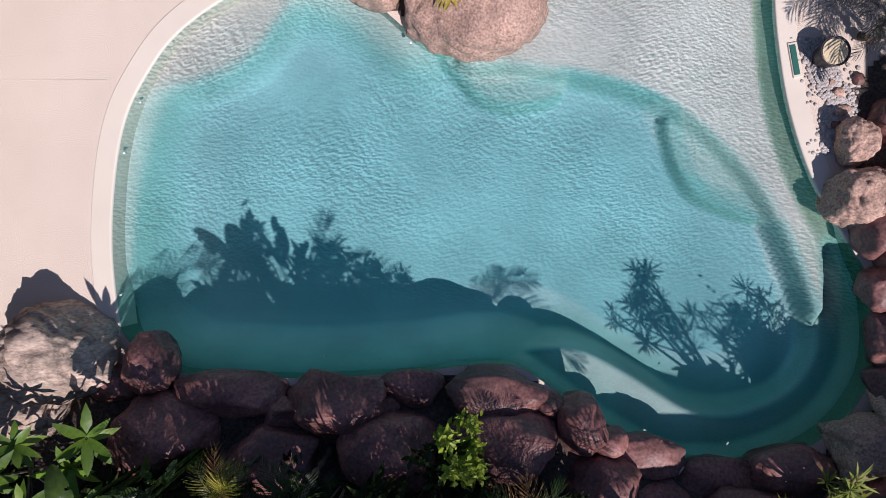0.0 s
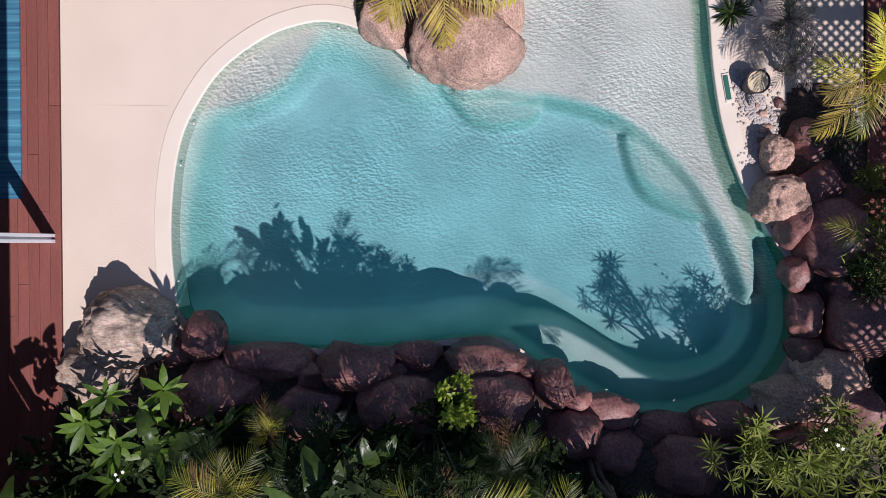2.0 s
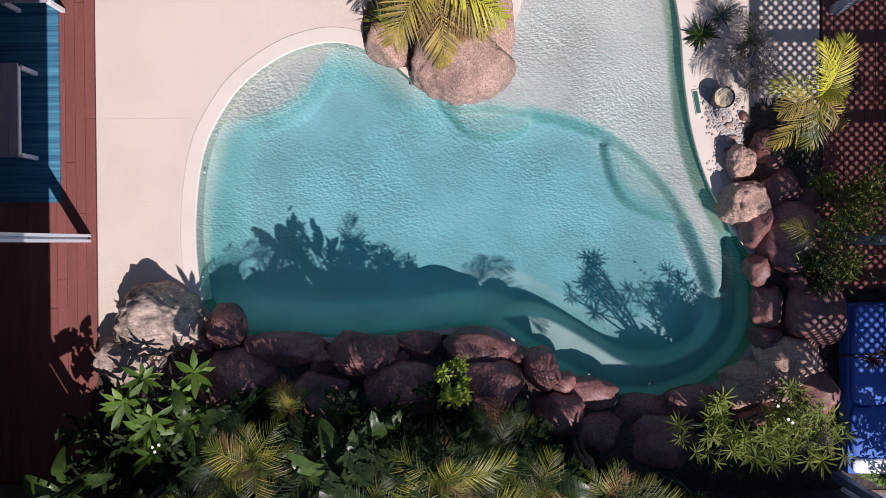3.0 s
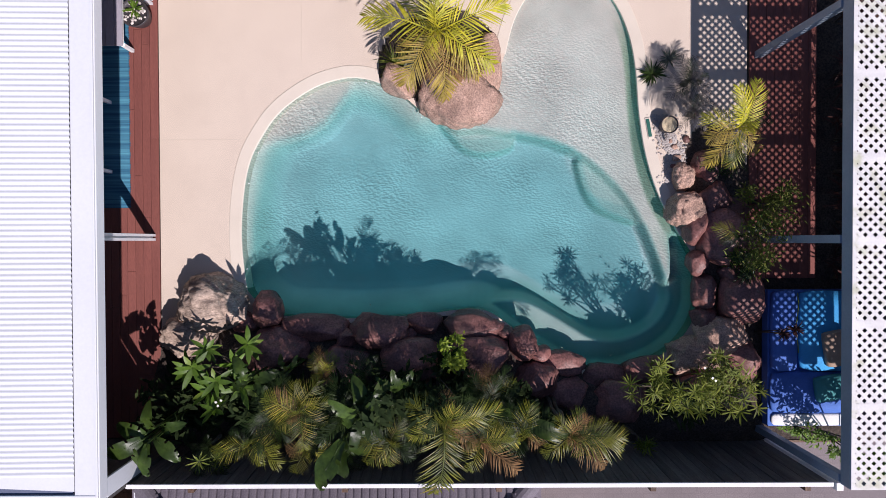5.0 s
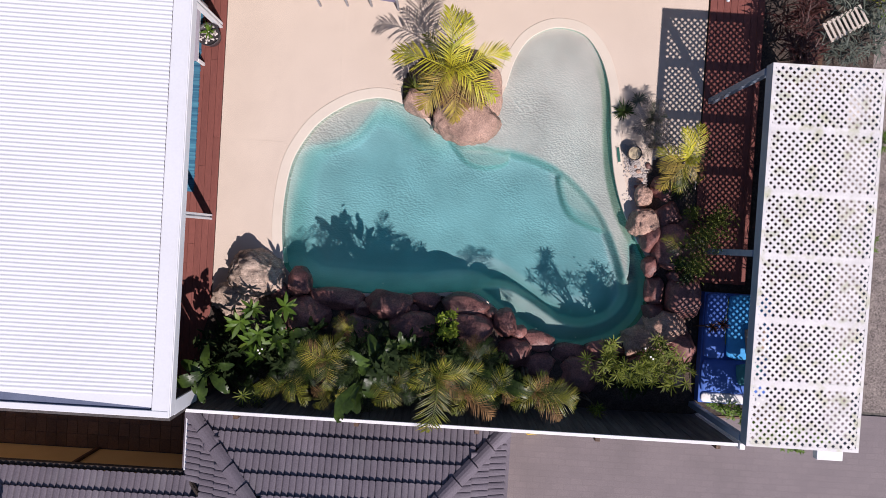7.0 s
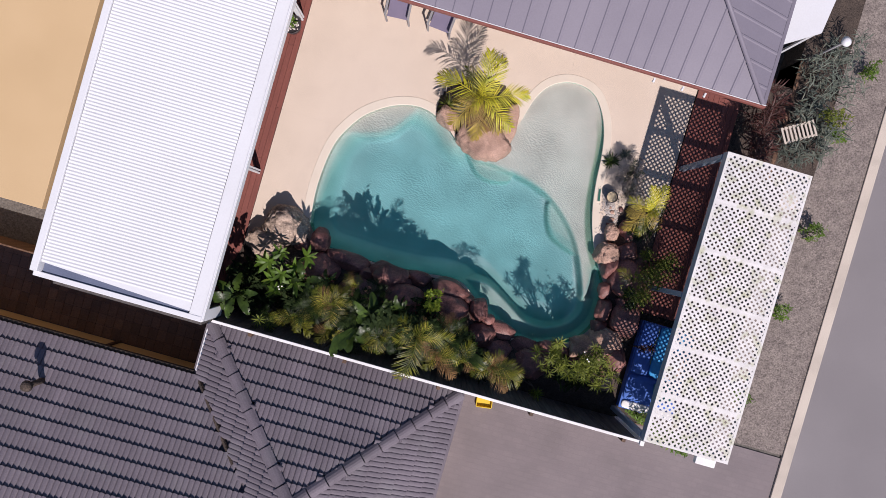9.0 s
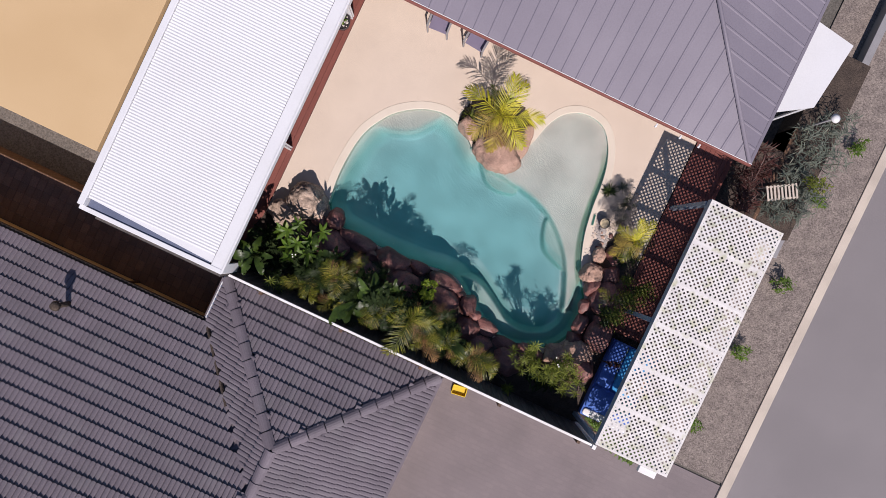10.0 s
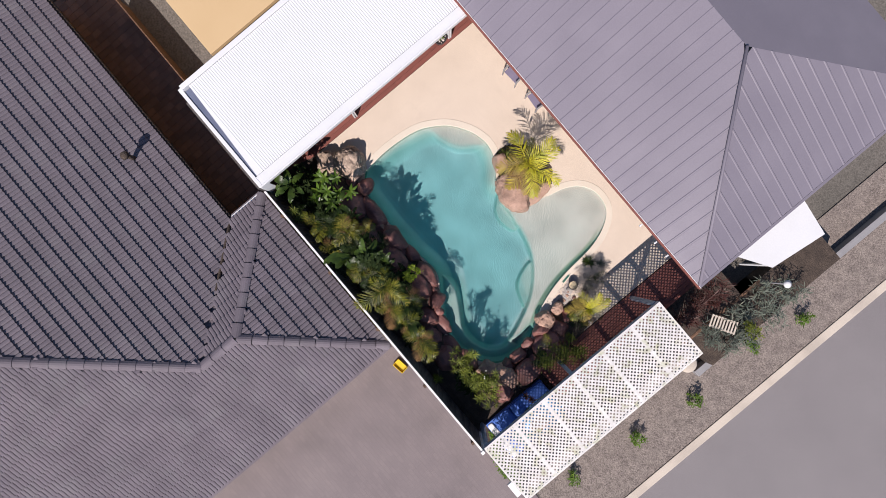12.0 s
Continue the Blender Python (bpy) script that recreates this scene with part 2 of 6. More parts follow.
def water_material():
    """Clear water: its tint deepens with the depth of water below the surface; wavelet light and shade are painted into
    the tint; a rippled gloss on top.
    """
    m, n, l, p = nodes_of("pool water")
    n.remove(p)
    at = n.new("ShaderNodeAttribute")
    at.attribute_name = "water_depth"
    comb = n.new("ShaderNodeCombineColor")
    for k, socket in zip((0.79, 0.222, 0.192), ("Red", "Green", "Blue")):
        e = n.new("ShaderNodeMath")
        e.operation = "MULTIPLY"
        e.inputs[1].default_value = -k
        l.new(at.outputs["Fac"], e.inputs[0])
        x = n.new("ShaderNodeMath")
        x.operation = "EXPONENT"
        l.new(e.outputs[0], x.inputs[0])
        l.new(x.outputs[0], comb.inputs[socket])
    geo = n.new("ShaderNodeNewGeometry")
    warp = n.new("ShaderNodeTexNoise")
    warp.inputs["Scale"].default_value, warp.inputs["Detail"].default_value = 0.55, 1.0
    l.new(geo.outputs["Position"], warp.inputs["Vector"])
    add = n.new("ShaderNodeVectorMath")
    add.operation = "MULTIPLY_ADD"
    add.inputs[1].default_value = (0.55, 0.55, 0.0)
    l.new(warp.outputs["Color"], add.inputs[0])
    l.new(geo.outputs["Position"], add.inputs[2])
    turn = n.new("ShaderNodeMapping")
    turn.inputs["Rotation"].default_value = (0, 0, radians(68))
    turn.inputs["Scale"].default_value = (0.62, 1.35, 1.0)
    l.new(add.outputs[0], turn.inputs[0])
    waves = n.new("ShaderNodeTexNoise")
    waves.inputs["Scale"].default_value, waves.inputs["Detail"].default_value, waves.inputs["Distortion"].default_value = 32.0, 1.5, 0.3
    l.new(turn.outputs[0], waves.inputs["Vector"])
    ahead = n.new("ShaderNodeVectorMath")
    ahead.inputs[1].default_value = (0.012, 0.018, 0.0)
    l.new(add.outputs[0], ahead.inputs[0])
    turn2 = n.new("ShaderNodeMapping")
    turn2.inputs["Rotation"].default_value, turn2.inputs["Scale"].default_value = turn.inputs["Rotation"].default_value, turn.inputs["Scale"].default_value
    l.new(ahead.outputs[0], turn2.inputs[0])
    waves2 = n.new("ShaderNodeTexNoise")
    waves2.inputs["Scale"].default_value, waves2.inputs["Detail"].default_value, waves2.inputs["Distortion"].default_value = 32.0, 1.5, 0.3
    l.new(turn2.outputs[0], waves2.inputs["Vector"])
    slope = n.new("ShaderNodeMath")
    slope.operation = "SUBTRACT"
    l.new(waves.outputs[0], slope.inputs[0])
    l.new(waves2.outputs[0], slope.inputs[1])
    crest_light = n.new("ShaderNodeMapRange")  # bright and dark wave faces: sunlight on the wavelets painted into the tint
    crest_light.inputs[1].default_value, crest_light.inputs[2].default_value = -0.12, 0.12
    crest_light.inputs[3].default_value, crest_light.inputs[4].default_value = 0.62, 1.0
    l.new(slope.outputs[0], crest_light.inputs[0])
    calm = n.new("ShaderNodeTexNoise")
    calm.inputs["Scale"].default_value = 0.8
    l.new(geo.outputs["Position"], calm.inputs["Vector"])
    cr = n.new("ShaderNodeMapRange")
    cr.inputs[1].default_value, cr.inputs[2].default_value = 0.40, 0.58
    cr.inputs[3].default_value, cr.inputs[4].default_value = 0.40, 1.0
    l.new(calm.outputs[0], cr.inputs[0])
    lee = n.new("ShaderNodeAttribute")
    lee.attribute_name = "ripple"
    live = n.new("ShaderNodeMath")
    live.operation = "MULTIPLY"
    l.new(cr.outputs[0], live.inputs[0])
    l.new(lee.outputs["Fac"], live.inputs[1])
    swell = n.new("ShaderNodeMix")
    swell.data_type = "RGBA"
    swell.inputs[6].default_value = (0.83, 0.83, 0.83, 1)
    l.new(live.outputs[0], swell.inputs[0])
    l.new(crest_light.outputs[0], swell.inputs[7])
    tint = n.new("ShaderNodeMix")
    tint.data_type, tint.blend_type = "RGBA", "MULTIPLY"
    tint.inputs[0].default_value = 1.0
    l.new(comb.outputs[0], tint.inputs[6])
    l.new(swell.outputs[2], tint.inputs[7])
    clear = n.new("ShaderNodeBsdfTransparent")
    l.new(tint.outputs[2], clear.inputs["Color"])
    gloss = n.new("ShaderNodeBsdfGlossy")
    gloss.inputs["Roughness"].default_value, gloss.inputs["Color"].default_value = 0.04, (0.12, 0.90, 1.0, 1)
    bump = n.new("ShaderNodeBump")
    bump.inputs["Strength"].default_value, bump.inputs["Distance"].default_value = 0.15, 0.03
    l.new(waves.outputs[0], bump.inputs["Height"])
    l.new(bump.outputs[0], gloss.inputs["Normal"])
    fres = n.new("ShaderNodeFresnel")
    fres.inputs["IOR"].default_value = 1.33
    l.new(bump.outputs[0], fres.inputs["Normal"])
    mx = n.new("ShaderNodeMixShader")
    l.new(fres.outputs[0], mx.inputs[0])
    l.new(clear.outputs[0], mx.inputs[1])
    l.new(gloss.outputs[0], mx.inputs[2])
    l.new(mx.outputs[0], n["Material Output"].inputs["Surface"])
    return m


def stamp(m, scale, w, h, dark):
    """Presses a running-bond pattern into a material's colour and relief."""
    n, l = m.node_tree.nodes, m.node_tree.links
    p = n["Principled BSDF"]
    geo = n.new("ShaderNodeNewGeometry")
    br = n.new("ShaderNodeTexBrick")
    br.inputs["Scale"].default_value = scale
    br.inputs["Mortar Size"].default_value, br.inputs["Brick Width"].default_value, br.inputs["Row Height"].default_value = 0.012, w, h
    br.inputs["Color1"].default_value, br.inputs["Color2"].default_value, br.inputs["Mortar"].default_value = (1, 1, 1, 1), (0.93, 0.93, 0.94, 1), (dark, dark, dark, 1)
    l.new(geo.outputs["Position"], br.inputs["Vector"])
    old = p.inputs["Base Color"].links[0].from_socket
    mx = n.new("ShaderNodeMix")
    mx.data_type, mx.blend_type = "RGBA", "MULTIPLY"
    mx.inputs[0].default_value = 1.0
    l.new(old, mx.inputs[6])
    l.new(br.outputs["Color"], mx.inputs[7])
    l.new(mx.outputs[2], p.inputs["Base Color"])


def cracked(m, scale, amount):
    """Cuts a thin network of dark cracks into a rock."""
    n, l = m.node_tree.nodes, m.node_tree.links
    p = n["Principled BSDF"]
    geo = n.new("ShaderNodeNewGeometry")
    wob = n.new("ShaderNodeTexNoise")
    wob.inputs["Scale"].default_value, wob.inputs["Detail"].default_value = 5.0, 4.0
    l.new(geo.outputs["Position"], wob.inputs["Vector"])
    add = n.new("ShaderNodeVectorMath")
    add.operation = "MULTIPLY_ADD"
    add.inputs[1].default_value = (0.28, 0.28, 0.28)
    l.new(wob.outputs["Color"], add.inputs[0])
    l.new(geo.outputs["Position"], add.inputs[2])
    flat = n.new("ShaderNodeMapping")
    flat.inputs["Rotation"].default_value = (0.3, 0.2, 0.6)
    flat.inputs["Scale"].default_value = (0.5, 1.5, 1.0)
    l.new(add.outputs[0], flat.inputs[0])
    vor = n.new("ShaderNodeTexVoronoi")
    vor.feature = "DISTANCE_TO_EDGE"
    vor.inputs["Scale"].default_value = scale
    l.new(flat.outputs[0], vor.inputs["Vector"])
    r = n.new("ShaderNodeMapRange")
    r.inputs[1].default_value, r.inputs[2].default_value = 0.0, 0.05
    r.inputs[3].default_value, r.inputs[4].default_value = 1.0 - amount, 1.0
    l.new(vor.outputs["Distance"], r.inputs[0])
    mx = n.new("ShaderNodeMix")
    mx.data_type, mx.blend_type = "RGBA", "MULTIPLY"
    mx.inputs[0].default_value = 1.0
    l.new(p.inputs["Base Color"].links[0].from_socket, mx.inputs[6])
    l.new(r.outputs[0], mx.inputs[7])
    l.new(mx.outputs[2], p.inputs["Base Color"])


cracked(M["rock"], 1.4, 0.14)
cracked(M["rock_pink"], 1.5, 0.12)
cracked(M["rock_pale"], 2.0, 0.35)
stamp(M["drive"], 1.0, 0.30, 0.15, 0.90)
stamp(M["brown_brick"], 1.0, 0.27, 0.60, 1.7)
M["pool_finish"], M["water"] = pool_finish(), water_material()

# ---- mesh helpers ----
def mesh_of(bm, name, material, smooth=False):
    me = bpy.data.meshes.new(name)
    bmesh.ops.recalc_face_normals(bm, faces=bm.faces)
    bm.to_mesh(me)
    bm.free()
    me.materials.append(material)
    if smooth:
        me.polygons.foreach_set("use_smooth", [True] * len(me.polygons))
    return me


def part(name, bm, material, parent=None, label="", smooth=False):
    """One mesh object under a thing or a part, or on its own."""
    ob = new(name, mesh_of(bm, name, material, smooth))
    ob.parent = parent
    if label:
        ob["label"] = label
    return ob


def thing(name, place=(0, 0, 0), turn=0.0, label="", category="", group="", kind=""):
    ob = new(name)
    ob.empty_display_size = 0.1
    ob.matrix_basis = pose(*place, 0, 0, turn)
    return tagged(ob, label, category, group, kind)


def box(bm, x0, x1, y0, y1, z0, z1, m=None, bevel=0.0):
    made = bmesh.ops.create_cube(bm, size=1.0, matrix=Matrix.LocRotScale(((x0 + x1) / 2, (y0 + y1) / 2, (z0 + z1) / 2), None, (x1 - x0, y1 - y0, z1 - z0)))
    vs = made["verts"]
    if bevel:
        es = list({e for v in vs for e in v.link_edges})
        r = bmesh.ops.bevel(bm, geom=es, offset=bevel, segments=2, affect="EDGES", profile=0.5)
        vs = list({v for f in r["faces"] for v in f.verts} | {v for v in vs if v.is_valid})
    if m is not None:
        bmesh.ops.transform(bm, matrix=m, verts=vs)
    return bm


def boxed(x0, x1, y0, y1, z0, z1, bevel=0.0, m=None):
    return box(bmesh.new(), x0, x1, y0, y1, z0, z1, m, bevel)


def tube(bm, points, radii, sides=8):
    """A round rod along points."""
    rings = []
    for i, (p, r) in enumerate(zip(points, radii)):
        a, b = Vector(points[max(0, i - 1)]), Vector(points[min(len(points) - 1, i + 1)])
        q = (b - a).to_track_quat("Z", "Y").to_matrix()
        rings.append([bm.verts.new(Vector(p) + q @ Vector((r * math.cos(k * math.tau / sides), r * math.sin(k * math.tau / sides), 0))) for k in range(sides)])
    for a, b in zip(rings, rings[1:]):
        for k in range(sides):
            bm.faces.new((a[k], a[(k + 1) % sides], b[(k + 1) % sides], b[k]))
    bm.faces.new(rings[0][::-1])
    bm.faces.new(rings[-1])
    return bm


def smooth_loop(points, steps=8, closed=True):
    """A Catmull-Rom curve through the points."""
    p = np.array(points, float)
    n = len(p)
    out = []
    for i in range(n if closed else n - 1):
        if closed:
            a, b, c, d = p[(i - 1) % n], p[i], p[(i + 1) % n], p[(i + 2) % n]
        else:
            a, b, c, d = p[max(i - 1, 0)], p[i], p[i + 1], p[min(i + 2, n - 1)]
        for k in range(steps):
            t = k / steps
            out.append(0.5 * ((2 * b) + (c - a) * t + (2 * a - 5 * b + 4 * c - d) * t * t + (3 * b - a - 3 * c + d) * t ** 3))
    if not closed:
        out.append(p[-1])
    return np.array(out)


def inside_distance(px, py, loop):
    """Signed distance to a closed loop, positive inside."""
    a, b = loop, np.roll(loop, -1, 0)
    best = np.full(px.shape, 1e9)
    inside = np.zeros(px.shape, bool)
    for (ax, ay), (bx, by) in zip(a, b):
        dx, dy = bx - ax, by - ay
        t = np.clip(((px - ax) * dx + (py - ay) * dy) / (dx * dx + dy * dy + 1e-12), 0, 1)
        best = np.minimum(best, np.hypot(px - ax - t * dx, py - ay - t * dy))
        if abs(dy) > 1e-9:
            inside ^= ((ay > py) != (by > py)) & (px < dx * (py - ay) / dy + ax)
    return np.where(inside, best, -best)


def ease(a, b, v):
    t = np.clip((v - a) / (b - a), 0, 1)
    return t * t * (3 - 2 * t)


def fill(bm, loops, z):
    """A flat face bounded by loops (the first outside, the rest holes)."""
    edges = []
    for loop in loops:
        vs = [bm.verts.new((x, y, z)) for x, y in loop]
        edges += [bm.edges.new((vs[i], vs[(i + 1) % len(vs)])) for i in range(len(vs))]
    bmesh.ops.triangle_fill(bm, edges=edges, use_beauty=True, use_dissolve=False)
    return bm


def wall_strip(bm, loop, z0, z1, closed=True):
    lo, hi = [bm.verts.new((x, y, z0)) for x, y in loop], [bm.verts.new((x, y, z1)) for x, y in loop]
    n = len(loop)
    for i in range(n if closed else n - 1):
        j = (i + 1) % n
        bm.faces.new((lo[i], lo[j], hi[j], hi[i]))
    return bm


# ---- the pool's plan ----
SHORE = [(-3.60, -0.95), (-3.69, -0.45), (-3.72, 0.05), (-3.70, 0.54), (-3.64, 1.04), (-3.53, 1.46), (-3.34, 1.83), (-3.08, 2.20), (-2.75, 2.49),
         (-2.33, 2.74), (-1.91, 2.87), (-1.58, 2.89), (-1.24, 2.81), (-0.83, 2.60), (-0.41, 2.26), (0.08, 2.10), (0.50, 2.10), (0.80, 2.55), (1.05, 3.30),
         (1.22, 3.92), (1.50, 4.38), (1.93, 4.64), (2.38, 4.67), (2.77, 4.52), (3.09, 4.12), (3.30, 3.60), (3.41, 3.00), (3.47, 2.24), (3.60, 1.45),
         (3.85, 0.70), (4.22, 0.02), (4.47, -0.45), (4.52, -1.24), (4.24, -1.82), (3.75, -2.20), (3.10, -2.40), (2.46, -2.38), (2.00, -2.16), (1.56, -1.90),
         (1.12, -1.58), (0.70, -1.32), (0.20, -1.30), (-0.40, -1.38), (-1.00, -1.42), (-1.70, -1.45), (-2.40, -1.42), (-3.10, -1.36)]
SHORE_LOOP = smooth_loop(SHORE, 4)
BEACH = smooth_loop([(0.08, 2.02), (0.6, 1.97), (1.21, 1.88), (1.81, 1.76), (2.32, 1.57), (2.67, 1.35), (3.1, 0.96), (3.44, 0.53), (3.70, 0.01), (3.91, -0.51), (4.03, -0.86), (4.14, -0.86),
                     (4.16, -0.10), (4.10, 0.48), (3.86, 1.05), (3.9, 1.92), (3.9, 2.79), (3.9, 3.66), (3.6, 5.2), (0.4, 5.2), (0.0, 3.0)], 3)
LEDGE_TOP = smooth_loop([(-0.1, 2.2), (0.12, 1.82), (0.38, 1.60), (0.78, 1.54), (1.25, 1.72), (1.0, 2.3)], 4)
LEDGE_EAST = smooth_loop([(2.45, 1.48), (2.53, 0.98), (2.76, 0.58), (3.12, 0.38), (3.60, 0.26), (3.5, 0.7), (3.0, 1.2)], 4)
LEDGE_WEST = smooth_loop([(-3.6, 1.62), (-3.2, 1.70), (-2.80, 1.74), (-2.32, 1.93), (-1.98, 2.27), (-1.72, 2.9), (-2.6, 3.1), (-3.6, 2.4)], 4)
SHELF_INNER = [(0.45, -1.25), (0.85, -1.13), (1.42, -1.12), (1.94, -1.36), (2.36, -1.62), (2.76, -1.84), (3.29, -1.86), (3.83, -1.60), (4.08, -1.20), (4.12, -0.80)]
SHELF = smooth_loop(SHELF_INNER + [(4.9, -0.7), (4.9, -1.6), (4.2, -2.4), (3.1, -2.9), (2.0, -2.7), (1.0, -2.1), (0.3, -1.7)], 4)

step = 0.03
gx, gy = np.arange(-4.0, 4.8, step), np.arange(-2.75, 5.0, step)
X, Y = np.meshgrid(gx, gy)
shore = inside_distance(X, Y, SHORE_LOOP)
sloped = ease(-1.3, -0.2, Y) * ease(0.2, -0.6, X)  # the west side slopes in; elsewhere the walls drop straight
deep = 0.60 + 0.34 * ease(1.3, -0.9, Y) * ease(3.7, 2.2, X)  # the floor falls towards the rocks
depth = deep * (1 - sloped) + sloped * (0.20 + (deep - 0.20) * ease(-0.10, 0.60, shore))
quartz = 1 - sloped * (1 - ease(0.1, 0.7, shore))
band = np.zeros_like(X)


def zone(loop, d, soft, edge=0.0):
    global depth, quartz, band
    s = inside_distance(X, Y, loop)
    w = ease(-soft, soft, s)
    depth = depth * (1 - w) + d * w
    quartz = quartz * (1 - w)
    band = np.maximum(band * (1 - w), edge * ease(0.07, 0.01, np.abs(s)))


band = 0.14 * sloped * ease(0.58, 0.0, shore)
wall_shade = np.zeros_like(X)
zone(LEDGE_TOP, 0.40, 0.05, 0.3)
zone(LEDGE_EAST, 0.44, 0.05, 0.4)
zone(BEACH, 0.09 + 0.03 * ease(4.6, 2.0, Y) * ease(2.2, 3.4, X) + 0.09 * ease(4.4, 1.0, Y), 0.05, 0.3)
east = ease(2.6, 2.9, X) * ease(-0.3, 0.3, Y)
# grey-green floor strip, painted for the shaded face of the east wall
wall_shade = 0.85 * east * ease(0.19, 0.12, shore) * ease(4.3, 3.2, Y)
zone(LEDGE_WEST, 0.20, 0.10)
zone(SHELF, 0.40, 0.10, 0.3)
shelf = inside_distance(X, Y, SHELF)
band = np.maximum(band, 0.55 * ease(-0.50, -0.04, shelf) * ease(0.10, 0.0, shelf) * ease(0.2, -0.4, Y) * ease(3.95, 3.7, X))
# green along the rock side, partly painted for the teal of shaded water
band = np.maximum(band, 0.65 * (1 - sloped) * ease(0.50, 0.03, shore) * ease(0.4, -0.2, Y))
optical = depth + 0.75 * (0.95 - depth) * ease(0.42, 0.58, depth)
cove = (1 - sloped) * ease(0.5, 0.0, Y)  # the floor curves up to the rocks
depth = np.minimum(depth, depth * (1 - cove) + cove * (0.24 + 0.75 * ease(-0.05, 0.55, shore)))
depth = np.minimum(depth, depth * (1 - east) + east * (0.05 + 1.1 * np.maximum(shore, 0)))  # the beach curves up to the east coping
depth = np.minimum(depth, 0.05 + np.maximum(shore + 0.05, 0) * (9.0 + 25.0 * (1 - sloped)))
WATER_Z = -0.022


def grid_mesh(name, zs, keep, material, attributes, smooth=True):
    ny, nx = X.shape
    cell = keep[:-1, :-1] | keep[1:, :-1] | keep[:-1, 1:] | keep[1:, 1:]
    j, i = np.nonzero(cell)
    a = j * nx + i
    faces = np.stack([a, a + 1, a + nx + 1, a + nx], 1)
    used, inv = np.unique(faces, return_inverse=True)
    co = np.stack([X.ravel()[used], Y.ravel()[used], zs.ravel()[used]], 1)
    me = bpy.data.meshes.new(name)
    me.from_pydata(co.tolist(), [], inv.reshape(-1, 4).tolist())
    for key, values in attributes.items():
        me.attributes.new(key, "FLOAT", "POINT").data.foreach_set("value", values.ravel()[used].astype(np.float32))
    me.materials.append(material)
    me.polygons.foreach_set("use_smooth", [smooth] * len(me.polygons))
    return new(name, me)


pool = thing("swimming_pool", label="freeform pool with sandy beach and deep blue basin", category="pool")
basin = grid_mesh("basin_floor", WATER_Z - depth, shore > -0.05, M["pool_finish"], {"quartz": quartz, "edge_band": band, "wall_shade": wall_shade})
basin.parent = pool
# the painted wavelets run over the middle, the beach and the west ledge; the lee of the rocks lies calm
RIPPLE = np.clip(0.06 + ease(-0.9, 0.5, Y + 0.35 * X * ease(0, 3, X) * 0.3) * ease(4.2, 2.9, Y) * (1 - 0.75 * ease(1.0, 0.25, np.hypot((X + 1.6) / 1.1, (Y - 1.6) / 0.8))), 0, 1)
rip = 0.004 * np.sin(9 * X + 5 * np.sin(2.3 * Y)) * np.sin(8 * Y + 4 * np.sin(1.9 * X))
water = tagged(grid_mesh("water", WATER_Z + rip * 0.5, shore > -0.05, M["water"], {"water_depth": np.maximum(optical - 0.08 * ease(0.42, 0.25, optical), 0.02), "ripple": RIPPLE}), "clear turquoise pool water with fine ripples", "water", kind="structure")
west = [i for i, (x, y) in enumerate(SHORE_LOOP) if x < -0.3 and y > -0.8]
part("pool_wall", wall_strip(bmesh.new(), SHORE_LOOP[west[0]:west[-1] + 1], -1.1, -0.01, False), M["sand"], pool, smooth=True)
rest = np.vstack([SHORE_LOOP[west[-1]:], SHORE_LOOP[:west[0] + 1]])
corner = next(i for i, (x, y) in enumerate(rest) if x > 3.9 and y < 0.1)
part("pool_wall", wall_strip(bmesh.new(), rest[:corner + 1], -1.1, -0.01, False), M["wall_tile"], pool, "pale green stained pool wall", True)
# same wall below the rocks; their shade is put into a darker green
part("pool_wall", wall_strip(bmesh.new(), rest[corner:], -1.1, -0.01, False), M["wall_shaded"], pool, "green stained pool wall darkened for shade under the rocks", True)

# ---- paving, coping, garden beds ----
bm = fill(bmesh.new(), [[(-5.17, -3.70), (5.40, -3.70), (5.40, 6.2), (-5.17, 6.2)], SHORE_LOOP], 0.0)
tagged(part("pavement", bm, M["paving"]), "cream exposed-aggregate paving round the pool", "paving", kind="structure")


def offset_loop(line, d):
    """An open line moved sideways to its left by d."""
    t = np.gradient(line, axis=0)
    t /= np.linalg.norm(t, axis=1)[:, None]
    return line + d * np.stack([-t[:, 1], t[:, 0]], 1)


def coping(line, width, bottom):
    """A rounded concrete edge along the shore."""
    bm = bmesh.new()
    profile = [(-0.012, bottom), (-0.012, -0.02), (-0.010, 0.0), (-0.004, 0.006), (0.004, 0.008), (0.012, 0.008), (width - 0.016, 0.008), (width - 0.010, 0.008), (width - 0.002, 0.006), (width, 0.001), (width, -0.05)]
    rows = []
    for off, z in profile:
        rows.append([bm.verts.new((x, y, z)) for x, y in offset_loop(line, off)])
    for a, b in zip(rows, rows[1:]):
        for k in range(len(a) - 1):
            bm.faces.new((a[k], a[k + 1], b[k + 1], b[k]))
    return part("coping", bm, M["coping"], pool, "pale smooth concrete edge", True)


coping(smooth_loop([(-3.62, -1.0), (-3.69, -0.45), (-3.72, 0.05), (-3.70, 0.54), (-3.64, 1.04), (-3.53, 1.46), (-3.34, 1.83), (-3.08, 2.20), (-2.75, 2.49), (-2.33, 2.74), (-1.91, 2.87), (-1.58, 2.89), (-1.24, 2.81), (-0.83, 2.60)], 6, False), 0.215, -0.36)
coping(smooth_loop([(1.05, 3.30), (1.22, 3.92), (1.50, 4.38), (1.93, 4.64), (2.38, 4.67), (2.77, 4.52), (3.09, 4.12), (3.30, 3.60), (3.41, 3.00), (3.47, 2.24), (3.60, 1.45), (3.85, 0.70), (4.22, 0.02)], 6, False), 0.20, -0.03)
